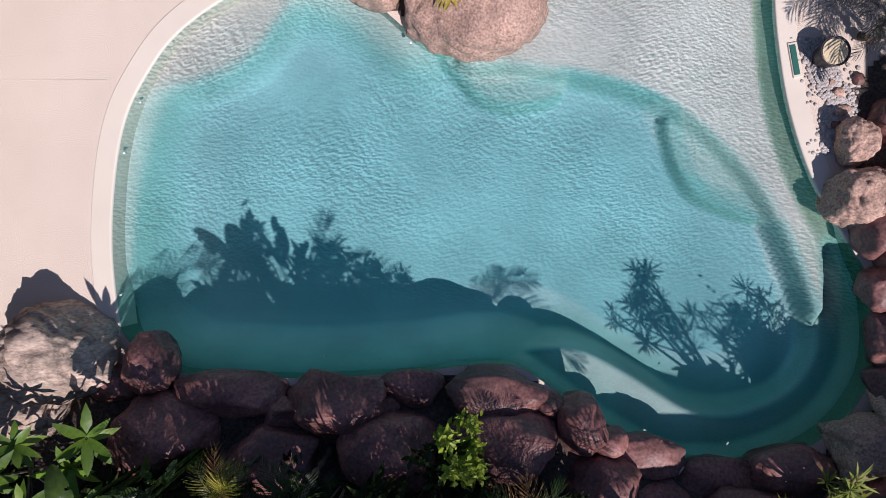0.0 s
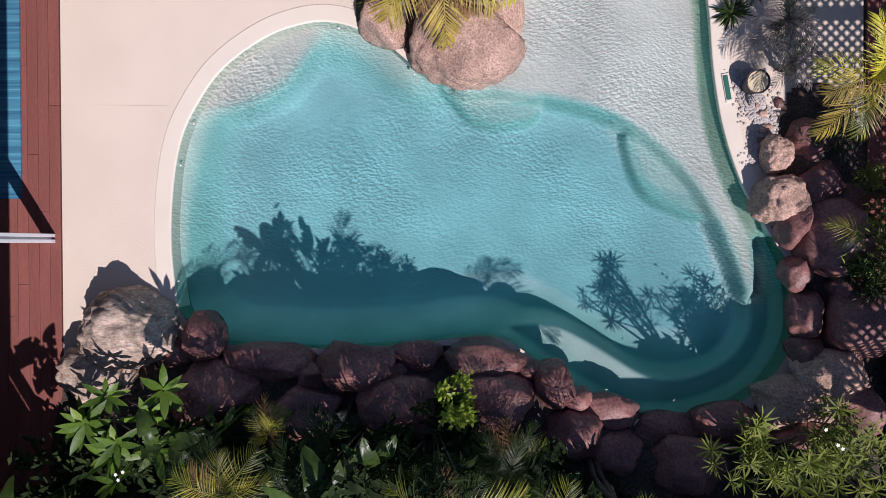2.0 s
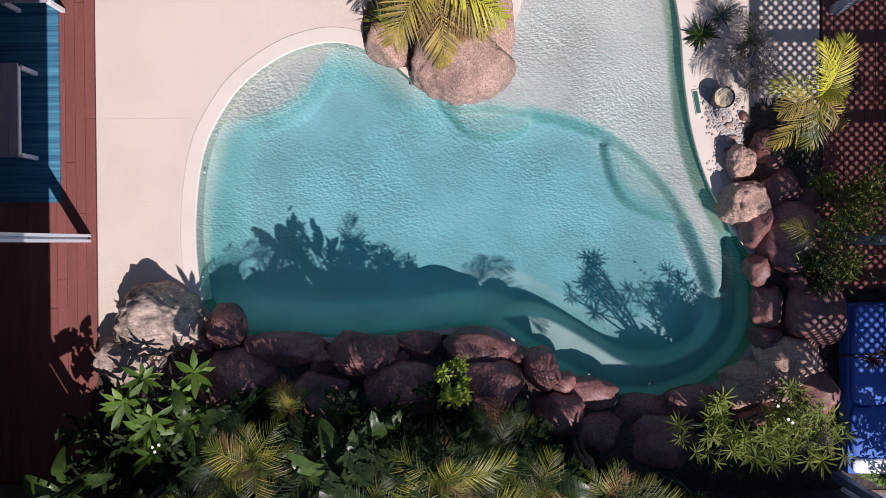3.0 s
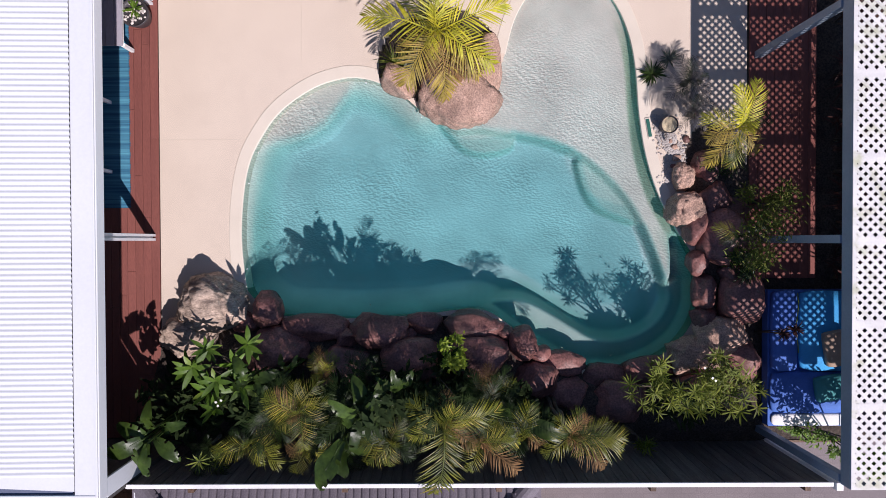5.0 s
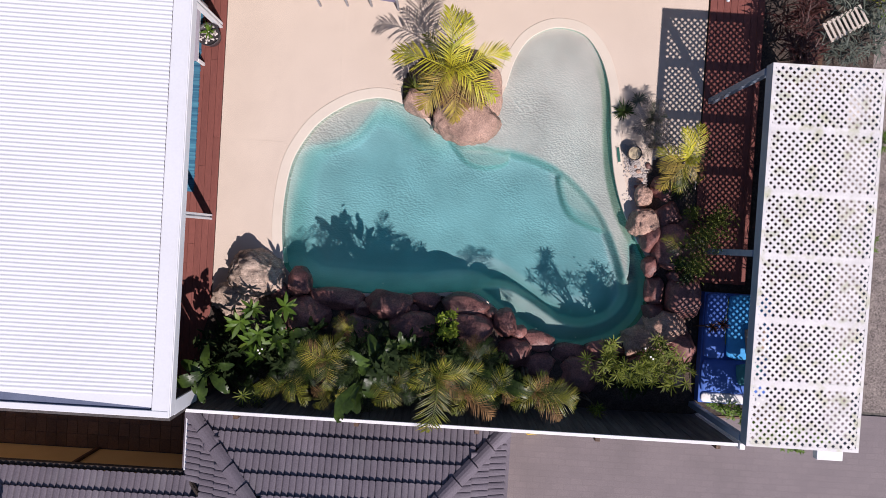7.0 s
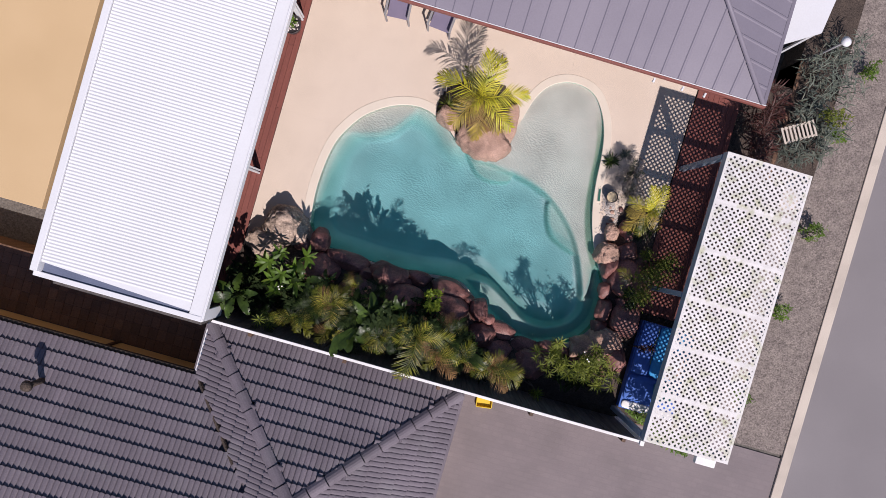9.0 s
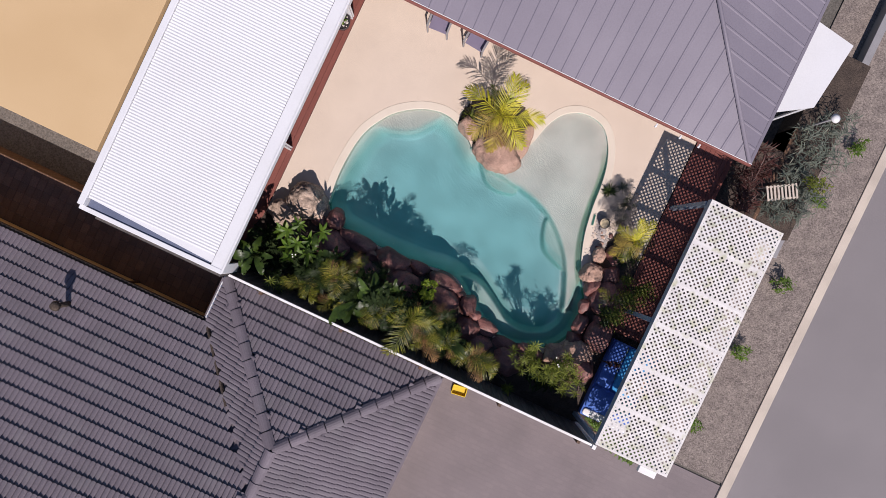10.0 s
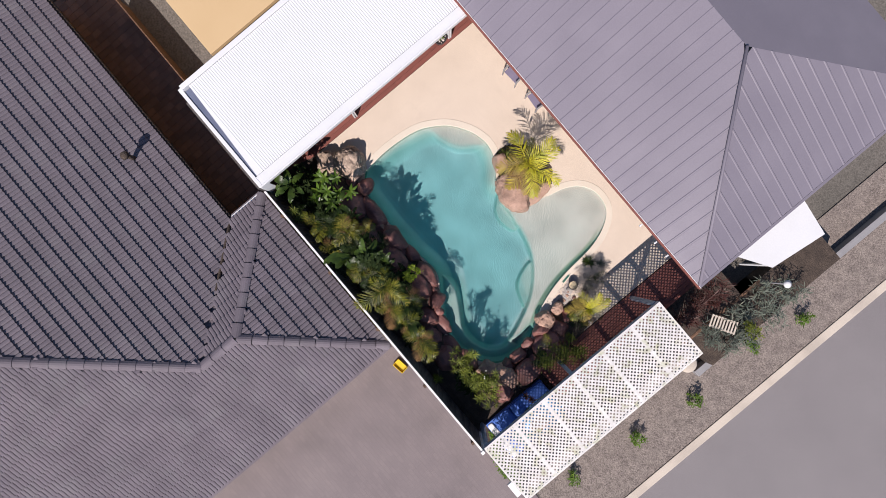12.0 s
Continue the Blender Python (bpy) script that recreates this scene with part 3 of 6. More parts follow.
# saw-cut joints in the paving
for k, (x0, y0, x1, y1) in enumerate([(-5.17, 1.79, -3.75, 1.79), (-2.60, 2.98, -2.60, 6.2), (2.0, 4.95, 1.9, 6.2), (3.66, 3.2, 5.40, 4.1)]):
    bm = boxed(0, math.hypot(x1 - x0, y1 - y0), -0.002, 0.002, 0.0, 0.003, m=pose(x0, y0, 0.0, 0, 0, math.degrees(math.atan2(y1 - y0, x1 - x0))))
    tagged(part("joint_strip", bm, M["kerb"]), kind="structure")


def bed(name, loop, h, label):
    """A mounded planting bed."""
    lp = smooth_loop(loop, 5)
    xs, ys = np.meshgrid(np.arange(lp[:, 0].min(), lp[:, 0].max() + 0.06, 0.06), np.arange(lp[:, 1].min(), lp[:, 1].max() + 0.06, 0.06))
    d = inside_distance(xs, ys, lp)
    bm = bmesh.new()
    vs = {}
    for j in range(xs.shape[0]):
        for i in range(xs.shape[1]):
            if d[j, i] > -0.08:
                x, y = xs[j, i], ys[j, i]
                vs[j, i] = bm.verts.new((x, y, -0.02 + (h + 0.05 * noise.noise((x * 2.5, y * 2.5, 3))) * float(ease(-0.08, 0.4, d[j, i])) + 0.03))
    for (j, i) in list(vs):
        q = [(j, i), (j, i + 1), (j + 1, i + 1), (j + 1, i)]
        if all(k in vs for k in q):
            bm.faces.new([vs[k] for k in q])
    return tagged(part(name, bm, M["soil"], smooth=True), label, "garden bed", kind="structure")


bed("garden_bed_south", [(-5.1, -3.68), (-2, -3.68), (2, -3.68), (5.6, -3.68), (5.6, -2.2), (5.5, 0.0), (5.35, 1.3), (4.95, 1.95), (4.5, 1.9), (4.3, 1.3), (4.45, 0.4), (4.66, -0.5), (4.68, -1.4), (4.35, -2.0), (3.5, -2.46), (2.4, -2.50), (1.75, -2.14), (1.2, -1.76), (0.6, -1.46), (-1, -1.55), (-2.5, -1.55), (-3.4, -1.5), (-4.1, -1.7), (-5.1, -1.9)], 0.14, "dark mulched bed behind the rocks")
bed("garden_bed_island", [(-1.1, 2.85), (-0.6, 2.55), (0.0, 2.35), (0.5, 2.4), (0.74, 2.9), (0.84, 3.5), (0.5, 3.95), (-0.2, 4.1), (-0.9, 3.7), (-1.2, 3.2)], 0.12, "planted island bed beside the pool")

# ---- the ground outside ----
OUT_Z = -1.0
bm = bmesh.new()
bmesh.ops.create_grid(bm, x_segments=1, y_segments=1, size=400, matrix=Matrix.Translation((0, 0, OUT_Z - 0.03)))
tagged(part("ground", bm, M["ground"]), "bare grey ground round the lots", "ground", kind="structure")
tagged(part("terrace", boxed(-14.0, 8.0, -3.74, -3.70, OUT_Z - 0.02, -0.02), M["brown_brick"]), "brown retaining wall under the fence", "retaining wall", kind="structure")
tagged(part("terrace_east", boxed(7.90, 8.0, -3.69, 7.0, OUT_Z - 0.02, -0.02), M["brown_brick"]), "retaining wall beside the verge", "retaining wall", kind="structure")
tagged(part("driveway", boxed(1.55, 11.2, -16.0, -3.75, OUT_Z - 0.02, OUT_Z), M["drive"]), "grey-brown stamped concrete driveway", "driveway", kind="structure")
tagged(part("verge", boxed(8.0, 11.15, -3.66, 40.0, OUT_Z - 0.02, OUT_Z + 0.02), M["verge"]), "dry mulched verge beside the road", "verge", kind="structure")
tagged(part("kerb", boxed(11.16, 11.46, -60.0, 60.0, OUT_Z - 0.1, OUT_Z + 0.06, 0.02), M["kerb"]), "pale concrete kerb along the road", "kerb", kind="structure")
tagged(part("road", boxed(11.47, 21.0, -60.0, 60.0, OUT_Z - 0.1, OUT_Z - 0.02), M["road"]), "worn grey asphalt road", "road", kind="structure")


# ---- timber decks ----
def deck(name, x0, x1, y0, y1, label, z=0.02, pitch=0.146):
    d = thing(name, label=label, category="deck", kind="structure")
    n = int(round((x1 - x0) / pitch))
    w = (x1 - x0) / n
    base = mesh_of(boxed(-w / 2 + 0.003, w / 2 - 0.003, -0.5, 0.5, -0.028, 0.0, 0.003), "plank", M["boards"])
    rnd = random.Random(7)
    for k in range(n):
        y = y0
        cut = y0 + rnd.uniform(0.8, 3.5)
        while y < y1 - 0.05:
            e = min(cut, y1)
            ob = new("plank", base)
            ob.parent = d
            ob.matrix_basis = Matrix.LocRotScale((x0 + (k + 0.5) * w, (y + e) / 2, z), None, (1, e - y - 0.004, 1))
            y, cut = e, e + rnd.uniform(2.4, 4.2)
    part("fascia_board", boxed(x0, x1, y0, y1, z - 0.06, z - 0.031), M["soil"], d)
    return d


deck("deck_west", -7.95, -5.18, -3.60, 6.1, "red-stained timber deck beside the paving")
deck("deck_east", 5.42, 6.62, -0.75, 6.1, "red-stained timber deck under the lattice pergola", 0.05)
tagged(part("wall_west", boxed(-8.2, -8.0, -3.6, 6.2, 0.0, 2.39), M["wall"]), "cream wall at the back of the patio", "wall", kind="structure")
# the south wall is assumed, added under the roof to block sun on the deck
tagged(part("wall_south", boxed(-8.2, -4.805, -3.70, -3.625, -0.05, 2.53), M["fence"]), "unseen boarded wall added to shade the patio end", "wall", kind="structure")
tagged(part("wall_north", boxed(-8.0, 5.2, 6.2, 6.4, -0.1, 2.75), M["wall"]), "cream house wall behind the paving", "wall", kind="structure")


# ---- boundary fence ----
def fence(x0, x1, y, z0, z1):
    f = thing("boundary_fence", label="dark paling fence with a white capping rail", category="fence", kind="structure")
    n = int((x1 - x0) / 0.155)
    w = (x1 - x0) / n
    rnd = random.Random(3)
    base = mesh_of(boxed(-w / 2 + 0.004, w / 2 - 0.004, -0.01, 0.01, z0, z1 - 0.03, 0.003), "paling", M["fence"])
    for k in range(n):
        ob = new("paling", base)
        ob.parent = f
        ob.matrix_basis = pose(x0 + (k + 0.5) * w, y + rnd.uniform(-0.003, 0.003), rnd.uniform(-0.008, 0.0), rnd.uniform(-0.3, 0.3), 0, 0)
    part("capping_rail", boxed(x0 - 0.02, x1 + 0.02, y - 0.035, y + 0.03, z1 - 0.03, z1, 0.006), M["white_paint"], f, "white capping rail")
    for z in (z0 + 0.3, z0 + 1.0, z1 - 0.25):
        part("rail", boxed(x0, x1, y - 0.055, y - 0.019, z - 0.035, z + 0.035), M["fence"], f)
    # sheet added behind the palings to stop light slivers in their gaps
    part("backing_board", boxed(x0, x1, y - 0.018, y - 0.012, z0 - 0.05, z1 - 0.06), M["fence"], f)
    for k in range(5):
        x = x0 + 0.9 + k * (x1 - x0 - 1.2) / 4
        part("post", boxed(x - 0.045, x + 0.045, y - 0.15, y - 0.058, OUT_Z, z1 - 0.12, 0.006), M["brown_brick"], f)
    return f


fence(-4.80, 5.72, -3.70, 0.0, 1.88)
tagged(part("end_post", boxed(5.745, 5.85, -3.78, -3.66, OUT_Z, 1.92, 0.008), M["white_paint"]), "white square post ending the paling fence", "post", kind="structure")


# ---- west patio roof ----
def west_roof():
    r = thing("patio_roof", label="white ribbed steel patio roof with box gutter", category="roof")
    x0, x1, y0, y1, z = -8.45, -5.10, -3.25, 6.6, 2.62

    def sheet(ya, yb):
        bm = bmesh.new()
        ys, n = [], int(round((yb - ya) / 0.076))
        for k in range(n):
            a = ya + k * (yb - ya) / n
            for dy, dz in tuple((0.076 * q / 6, 0.006 - 0.006 * math.cos(q * math.tau / 6)) for q in range(6)):
                ys.append((a + dy, dz))
        ys.append((yb, 0.0))
        rows = [[bm.verts.new((x, y, z + dz + (x1 - x) * 0.03)) for y, dz in ys] for x in (x0, x1)]
        for k in range(len(ys) - 1):
            bm.faces.new((rows[0][k], rows[0][k + 1], rows[1][k + 1], rows[1][k]))
        if ya < y0 + 0.01:  # the lowest sheet runs out askew over the box gutter
            bm.faces.new([bm.verts.new(v) for v in ((x0, ya, z + (x1 - x0) * 0.03), (x1, ya, z), (x1, ya - 0.20, z), (x0, ya - 0.01, z + (x1 - x0) * 0.03))])
        return bm
    y = y0
    while y < y1 - 0.1:
        e = min(y + 1.05, y1)
        part("roof_sheet", sheet(y, e), M["white_metal"], r)
        y = e
    # wide gutter and fascia round the edge
    part("gutter", boxed(x1 + 0.0, -4.755, -3.60, y1, 2.43, 2.62, 0.012), M["white_metal"], r, "white folded gutter")
    part("gutter_rim", boxed(-4.80, -4.765, -3.60, y1, 2.622, 2.65, 0.006), M["white_metal"], r)
    part("fascia", boxed(-8.62, -4.78, -3.62, -3.50, 2.40, 2.63, 0.012), M["white_metal"], r)
    # unseen ceiling, coloured dark so less light bounces onto the deck
    part("box_gutter", boxed(-8.45, -5.14, -3.49, -3.262, 2.47, 2.59), M["slate"], r, "blue-grey box gutter")
    part("fascia", boxed(-8.62, -8.46, -3.49, y1, 2.47, 2.78, 0.012), M["white_metal"], r)
    part("ceiling_lining", boxed(-8.4, -5.0, -3.2, y1, 2.40, 2.425), M["fence"], r, "unseen lining, dark to cut bounce onto the deck")
    for y in (0.03, 4.25):
        bm = bmesh.new()
        box(bm, -5.37, -5.25, y - 0.06, y - 0.016, 0.021, 2.41, bevel=0.004)
        box(bm, -5.37, -5.25, y + 0.016, y + 0.06, 0.021, 2.41, bevel=0.004)
        box(bm, -5.368, -5.30, y - 0.0158, y + 0.0158, 0.022, 2.409)
        part("post", bm, M["white_metal"], r, "white grooved post")
    part("beam", boxed(-5.36, -5.26, -3.45, y1, 2.22, 2.395, 0.004), M["white_metal"], r)
    part("post", boxed(-4.80, -4.765, -3.62, -3.34, 1.50, 2.42, 0.006), M["white_metal"], r, "white end panel")
    return r


west_roof()
tagged(part("roof_beige", boxed(-24.0, -8.75, -2.15, 16.0, 2.55, 2.72, 0.01), M["tan"]), "plain tan flat roof of the main house", "roof", kind="structure")
tagged(part("wall_tan", boxed(-23.7, -8.95, -2.0, -1.85, OUT_Z, 2.54), M["tan"]), "tan rendered house wall", "wall", kind="structure")
tagged(part("side_path", boxed(-24.0, -4.85, -5.69, -3.75, OUT_Z - 0.02, OUT_Z - 0.012), M["soil"]), "brown tiled side path between the houses", "path", kind="structure")


# ---- north house roof ----
def north_house():
    h = thing("house_roof", label="grey corrugated hip roof of the house", category="roof")
    xr, ye, z = 5.86, 4.50, 2.75
    pitch = 0.36
    ridge_y = ye + 4.6
    bm = bmesh.new()
    n = int((xr + 16) / 0.40)
    prev = None
    for k in range(n):
        for dx, dz in ((0.0, 0.0), (0.32, 0.0), (0.342, 0.016), (0.372, 0.016), (0.395, 0.0)):
            xx = xr - k * 0.40 - dx
            run = min(4.6, xr - xx)
            a = bm.verts.new((xx, ye, z + dz))
            b = bm.verts.new((xx, ye + run, z + dz + pitch * run))
            if prev:
                bm.faces.new((prev[0], a, b, prev[1]))
            prev = (a, b)
    part("roof_sheet", bm, M["roof_grey"], h)
    bm = bmesh.new()
    prev = None
    for k in range(24):
        for dy, dz in ((0.0, 0.0), (0.32, 0.0), (0.342, 0.016), (0.372, 0.016), (0.395, 0.0)):
            yy = ye + k * 0.40 + dy
            run = min(yy - ye, 9.2 - (yy - ye))
            if run < 0:
                continue
            a, b = bm.verts.new((xr, yy, z + dz)), bm.verts.new((xr - run, yy, z + dz + pitch * run))
            if prev:
                bm.faces.new((prev[0], a, b, prev[1]))
            prev = (a, b)
    part("roof_sheet", bm, M["roof_grey"], h)
    tube_pts = [(xr, ye, z + 0.03), (xr - 4.6, ridge_y, z + 0.03 + pitch * 4.6)]
    part("hip_cap", tube(bmesh.new(), tube_pts, (0.05, 0.05)), M["roof_grey"], h, smooth=True)
    bm = bmesh.new()
    a = [bm.verts.new(v) for v in ((xr - 4.6, ridge_y, z + pitch * 4.6), (-16, ridge_y, z + pitch * 4.6), (-16, ridge_y + 4.6, z), (xr, ridge_y + 4.6, z))]
    bm.faces.new(a)
    part("roof_sheet", bm, M["roof_grey"], h)
    part("gutter", boxed(-8.0, xr + 0.1, ye - 0.065, ye - 0.02, z - 0.12, z - 0.012, 0.01), M["boards"], h, "red painted eaves gutter")
    part("gutter_lip", boxed(-8.0, xr + 0.1, ye - 0.018, ye - 0.004, z - 0.03, z + 0.004, 0.003), M["white_metal"], h, "white gutter lip")
    part("fascia", boxed(-8.0, xr, ye + 0.0, ye + 0.03, z - 0.2, z - 0.01), M["boards"], h, "red painted fascia")
    part("gutter", boxed(xr + 0.005, xr + 0.09, ye, ye + 9.2, z - 0.12, z - 0.005, 0.01), M["roof_grey"], h)
    return h


north_house()
awning = thing("white_awning", (6.75, 7.6, -0.1), label="flat white steel awning beside the house", category="awning")
bm = fill(bmesh.new(), [[(-0.62, -1.42), (0.42, -0.76), (0.66, 1.14), (-0.62, 1.34)]], 1.94)
bmesh.ops.solidify(bm, geom=bm.faces[:], thickness=0.05)
part("awning_sheet", bm, M["white_metal"], awning)
for x in (-0.5, 0.36):
    for y in (-0.72, 1.1):
        part("leg", boxed(x - 0.03, x + 0.03, y - 0.03, y + 0.03, 0.0, 1.918), M["white_metal"], awning)


# ---- lattice pergola ----
tagged(part("fence_east", boxed(7.395, 7.435, -3.45, 3.30, -0.012, 1.78, 0.004), M["fence"]), "tall dark boarded screen behind the pergola", "fence", kind="structure")


def pergola():
    p = thing("lattice_pergola", label="pergola roofed with white diagonal lattice panels", category="pergola")
    x0, x1, y0, y1, z = 5.54, 7.56, -3.51, 3.35, 2.50
    n = 6
    w = (y1 - y0) / n
    for k in range(n):
        a, b = y0 + k * w, y0 + (k + 1) * w
        bm = bmesh.new()
        m = 0.055
        box(bm, x0, x1, a, a + m, z, z + 0.012)
        box(bm, x0, x1, b - m, b, z, z + 0.012)
        box(bm, x0, x0 + m, a + m, b - m, z, z + 0.012)
        box(bm, x1 - m, x1, a + m, b - m, z, z + 0.012)
        panel = part("lattice_panel", bm, M["lattice"], p, "white painted diagonal lattice panel")
        for sign in (1, -1):
            pitch = 0.1385
            lo, hi = x0 + m - (b - a), x1 + (b - a)
            count = int((hi - lo) / pitch)
            for i in range(count):
                # the slat's line: x = c + sign * (y - a)
                c = lo + i * pitch if sign > 0 else lo + (b - a) + i * pitch - (b - a) * 0.0
                ys = sorted(((x0 + m - c) * sign + a, (x1 - m - c) * sign + a))
                s, e = max(a + m, ys[0]), min(b - m, ys[1])
                if e - s < 0.03:
                    continue
                mid = ((c + sign * ((s + e) / 2 - a)), (s + e) / 2, z + (0.004 if sign > 0 else 0.0085))
                length = (e - s) * math.sqrt(2) + 0.03
                slat = part("slat", boxed(-length / 2, length / 2, -0.0245, 0.0245, -0.002, 0.002), M["lattice"], panel)
                slat.matrix_basis = pose(*mid, 0, 0, 45 * sign)
        if k:
            part("rafter", boxed(x0 + 0.05, x1 - 0.05, a - 0.04, a + 0.04, z - 0.125, z - 0.002, 0.004), M["grey_metal"], p)
    part("edge_beam", boxed(x0 - 0.005, x0 + 0.045, y0, y1, z - 0.20, z - 0.002, 0.004), M["grey_metal"], p, "blue-grey edge beam")
    part("edge_beam", boxed(x1 - 0.045, x1, y0, y1, z - 0.20, z - 0.002, 0.004), M["grey_metal"], p)
    part("edge_beam", boxed(x0 + 0.05, x1 - 0.05, y1 - 0.05, y1, z - 0.20, z - 0.002, 0.004), M["grey_metal"], p)
    part("edge_beam", boxed(x0 + 0.05, x1 - 0.05, y0, y0 + 0.05, z - 0.20, z - 0.002, 0.004), M["grey_metal"], p)
    for x in (x0 + 0.03, x1 - 0.06):
        for y in (y0 + 0.08, -0.05, y1 - 0.1):
            part("post", boxed(x - 0.06, x + 0.06, y - 0.06, y + 0.06, 0.0, z - 0.203, 0.006), M["grey_metal"], p, "blue-grey square post")
    part("ridge_cover", boxed(6.84, 7.31, -3.69, -3.515, z - 0.14, z - 0.02, 0.01), M["white_paint"], p)
    return p


pergola()


# ---- boulders ----
def boulder(x, y, a, b, h, seed, pink="", turn=0.0, base=-0.05, label="", rough=0.0):
    rnd = random.Random(seed)
    bm = bmesh.new()
    bmesh.ops.create_icosphere(bm, subdivisions=5 if rough else 4, radius=1.0)
    off = Vector((rnd.uniform(-50, 50), rnd.uniform(-50, 50), rnd.uniform(-50, 50)))
    planes = [(Vector((rnd.gauss(0, 1), rnd.gauss(0, 1), rnd.gauss(0, 0.8))).normalized(), rnd.uniform(0.68, 0.95)) for _ in range(11)]
    for v in bm.verts:
        p = v.co.copy()
        p = Vector([math.copysign(abs(c) ** 0.78, c) for c in p]) * 0.93
        for nrm, d in planes:
            over = p.dot(nrm) - d
            if over > 0:
                p -= nrm * over * 0.92
        k = 1 + 0.13 * noise.noise(p * 1.3 + off) + 0.07 * noise.noise(p * 3.1 + off) + 0.04 * noise.noise(p * 7 + off) + 0.014 * noise.noise(p * 17 + off) - 0.055 * max(0, 0.12 - abs(noise.noise(p * 2.2 + off * 2))) / 0.12
        if rough:  # broken ledges and pits
            k += rough * (0.5 - abs(noise.noise(Vector((p.x * 2.2, p.y * 4.4, p.z * 5.0)) + off))) * 0.5 - rough * 0.5 * max(0.0, noise.noise(p * 5.5 - off) - 0.1)
        p *= k
        v.co = Vector((p.x * a * 1.13, p.y * b * 1.16, p.z * h))
    ob = part("boulder", bm, M[pink or "rock"], smooth=True)
    ob.matrix_basis = pose(x, y, base + h * 0.45, rnd.uniform(-8, 8), rnd.uniform(-8, 8), turn)
    return tagged(ob, label or "weathered brown granite boulder at the pool edge", "boulder", "boulders round the pool")


ROCKS_SOUTH = [  # along the bed by the fence: x, y, half widths, height
    (-4.10, -1.14, 0.54, 0.46, 0.55), (-4.56, -1.76, 0.46, 0.38, 0.42), (-3.22, -1.26, 0.27, 0.32, 0.34), (-2.36, -1.62, 0.62, 0.24, 0.28), (-1.20, -1.66, 0.53, 0.32, 0.40),
    (-0.41, -1.54, 0.36, 0.19, 0.22), (0.45, -1.57, 0.53, 0.27, 0.34), (-3.05, -2.00, 0.54, 0.40, 0.46), (-1.87, -2.26, 0.50, 0.37, 0.42), (-0.65, -2.18, 0.54, 0.44, 0.52),
    (0.58, -2.08, 0.58, 0.38, 0.48), (1.33, -1.90, 0.25, 0.31, 0.46), (2.02, -2.28, 0.46, 0.22, 0.22), (1.58, -2.52, 0.38, 0.30, 0.42), (2.14, -2.80, 0.42, 0.30, 0.30),
]
ROCKS_CORNER = [  # round the south-east corner
    (2.86, -2.58, 0.46, 0.28, 0.20), (3.09, -2.92, 0.50, 0.36, 0.32), (3.68, -2.42, 0.50, 0.28, 0.32), (4.38, -2.14, 0.50, 0.34, 0.42), (4.85, -1.75, 0.48, 0.36, 0.46),
    (5.19, -2.15, 0.34, 0.34, 0.40), (5.16, -1.08, 0.38, 0.46, 0.50), (4.56, -0.97, 0.20, 0.30, 0.30),
]
ROCKS_EAST = [  # up the east side and gap fillers
    (4.93, 0.00, 0.46, 0.50, 0.50), (4.24, 0.50, 0.32, 0.29, 0.34), (4.20, 1.07, 0.19, 0.23, 0.30), (4.46, -0.47, 0.18, 0.22, 0.26), (5.14, -0.66, 0.32, 0.24, 0.36),
    (4.60, -2.55, 0.55, 0.32, 0.50), (4.66, 1.25, 0.30, 0.26, 0.28), (4.40, 0.18, 0.20, 0.34, 0.36), (4.62, -1.48, 0.26, 0.24, 0.26), (4.76, 0.66, 0.32, 0.30, 0.26),
    (5.12, 0.35, 0.28, 0.36, 0.24), (1.63, -2.08, 0.20, 0.16, 0.26), (1.02, -1.72, 0.16, 0.14, 0.22), (-3.62, -1.50, 0.22, 0.20, 0.26), (-1.80, -1.78, 0.20, 0.16, 0.24), (-0.72, -1.74, 0.18, 0.14, 0.22),
]
for i, (x, y, a, b, h) in enumerate(ROCKS_SOUTH + ROCKS_CORNER + ROCKS_EAST):
    boulder(x, y, a, b, h, 100 + i, "rock_pale" if i < 2 else "rock_pink" if i in (18, 19, 24, 25) else "", 0, -0.17 if i in (11, 12, 14, 15, 17) else -0.05, rough=0.32 if i < 2 else 0.16 if i in (18, 19, 24, 25) else 0.0)
boulder(4.98, -2.78, 0.34, 0.26, 0.40, 204, "rock_pink", label="pink-brown granite boulder under the oleander")
boulder(0.22, 2.48, 0.68, 0.50, 0.55, 201, "rock_pink", label="large pink granite boulder overhanging the pool", rough=0.09)
boulder(-0.84, 2.80, 0.34, 0.26, 0.34, 202, "rock_pink", -30, label="pink granite boulder beside the coping")
boulder(0.72, 3.06, 0.26, 0.56, 0.25, 203, "rock_pink", label="pink granite boulder under the palm")


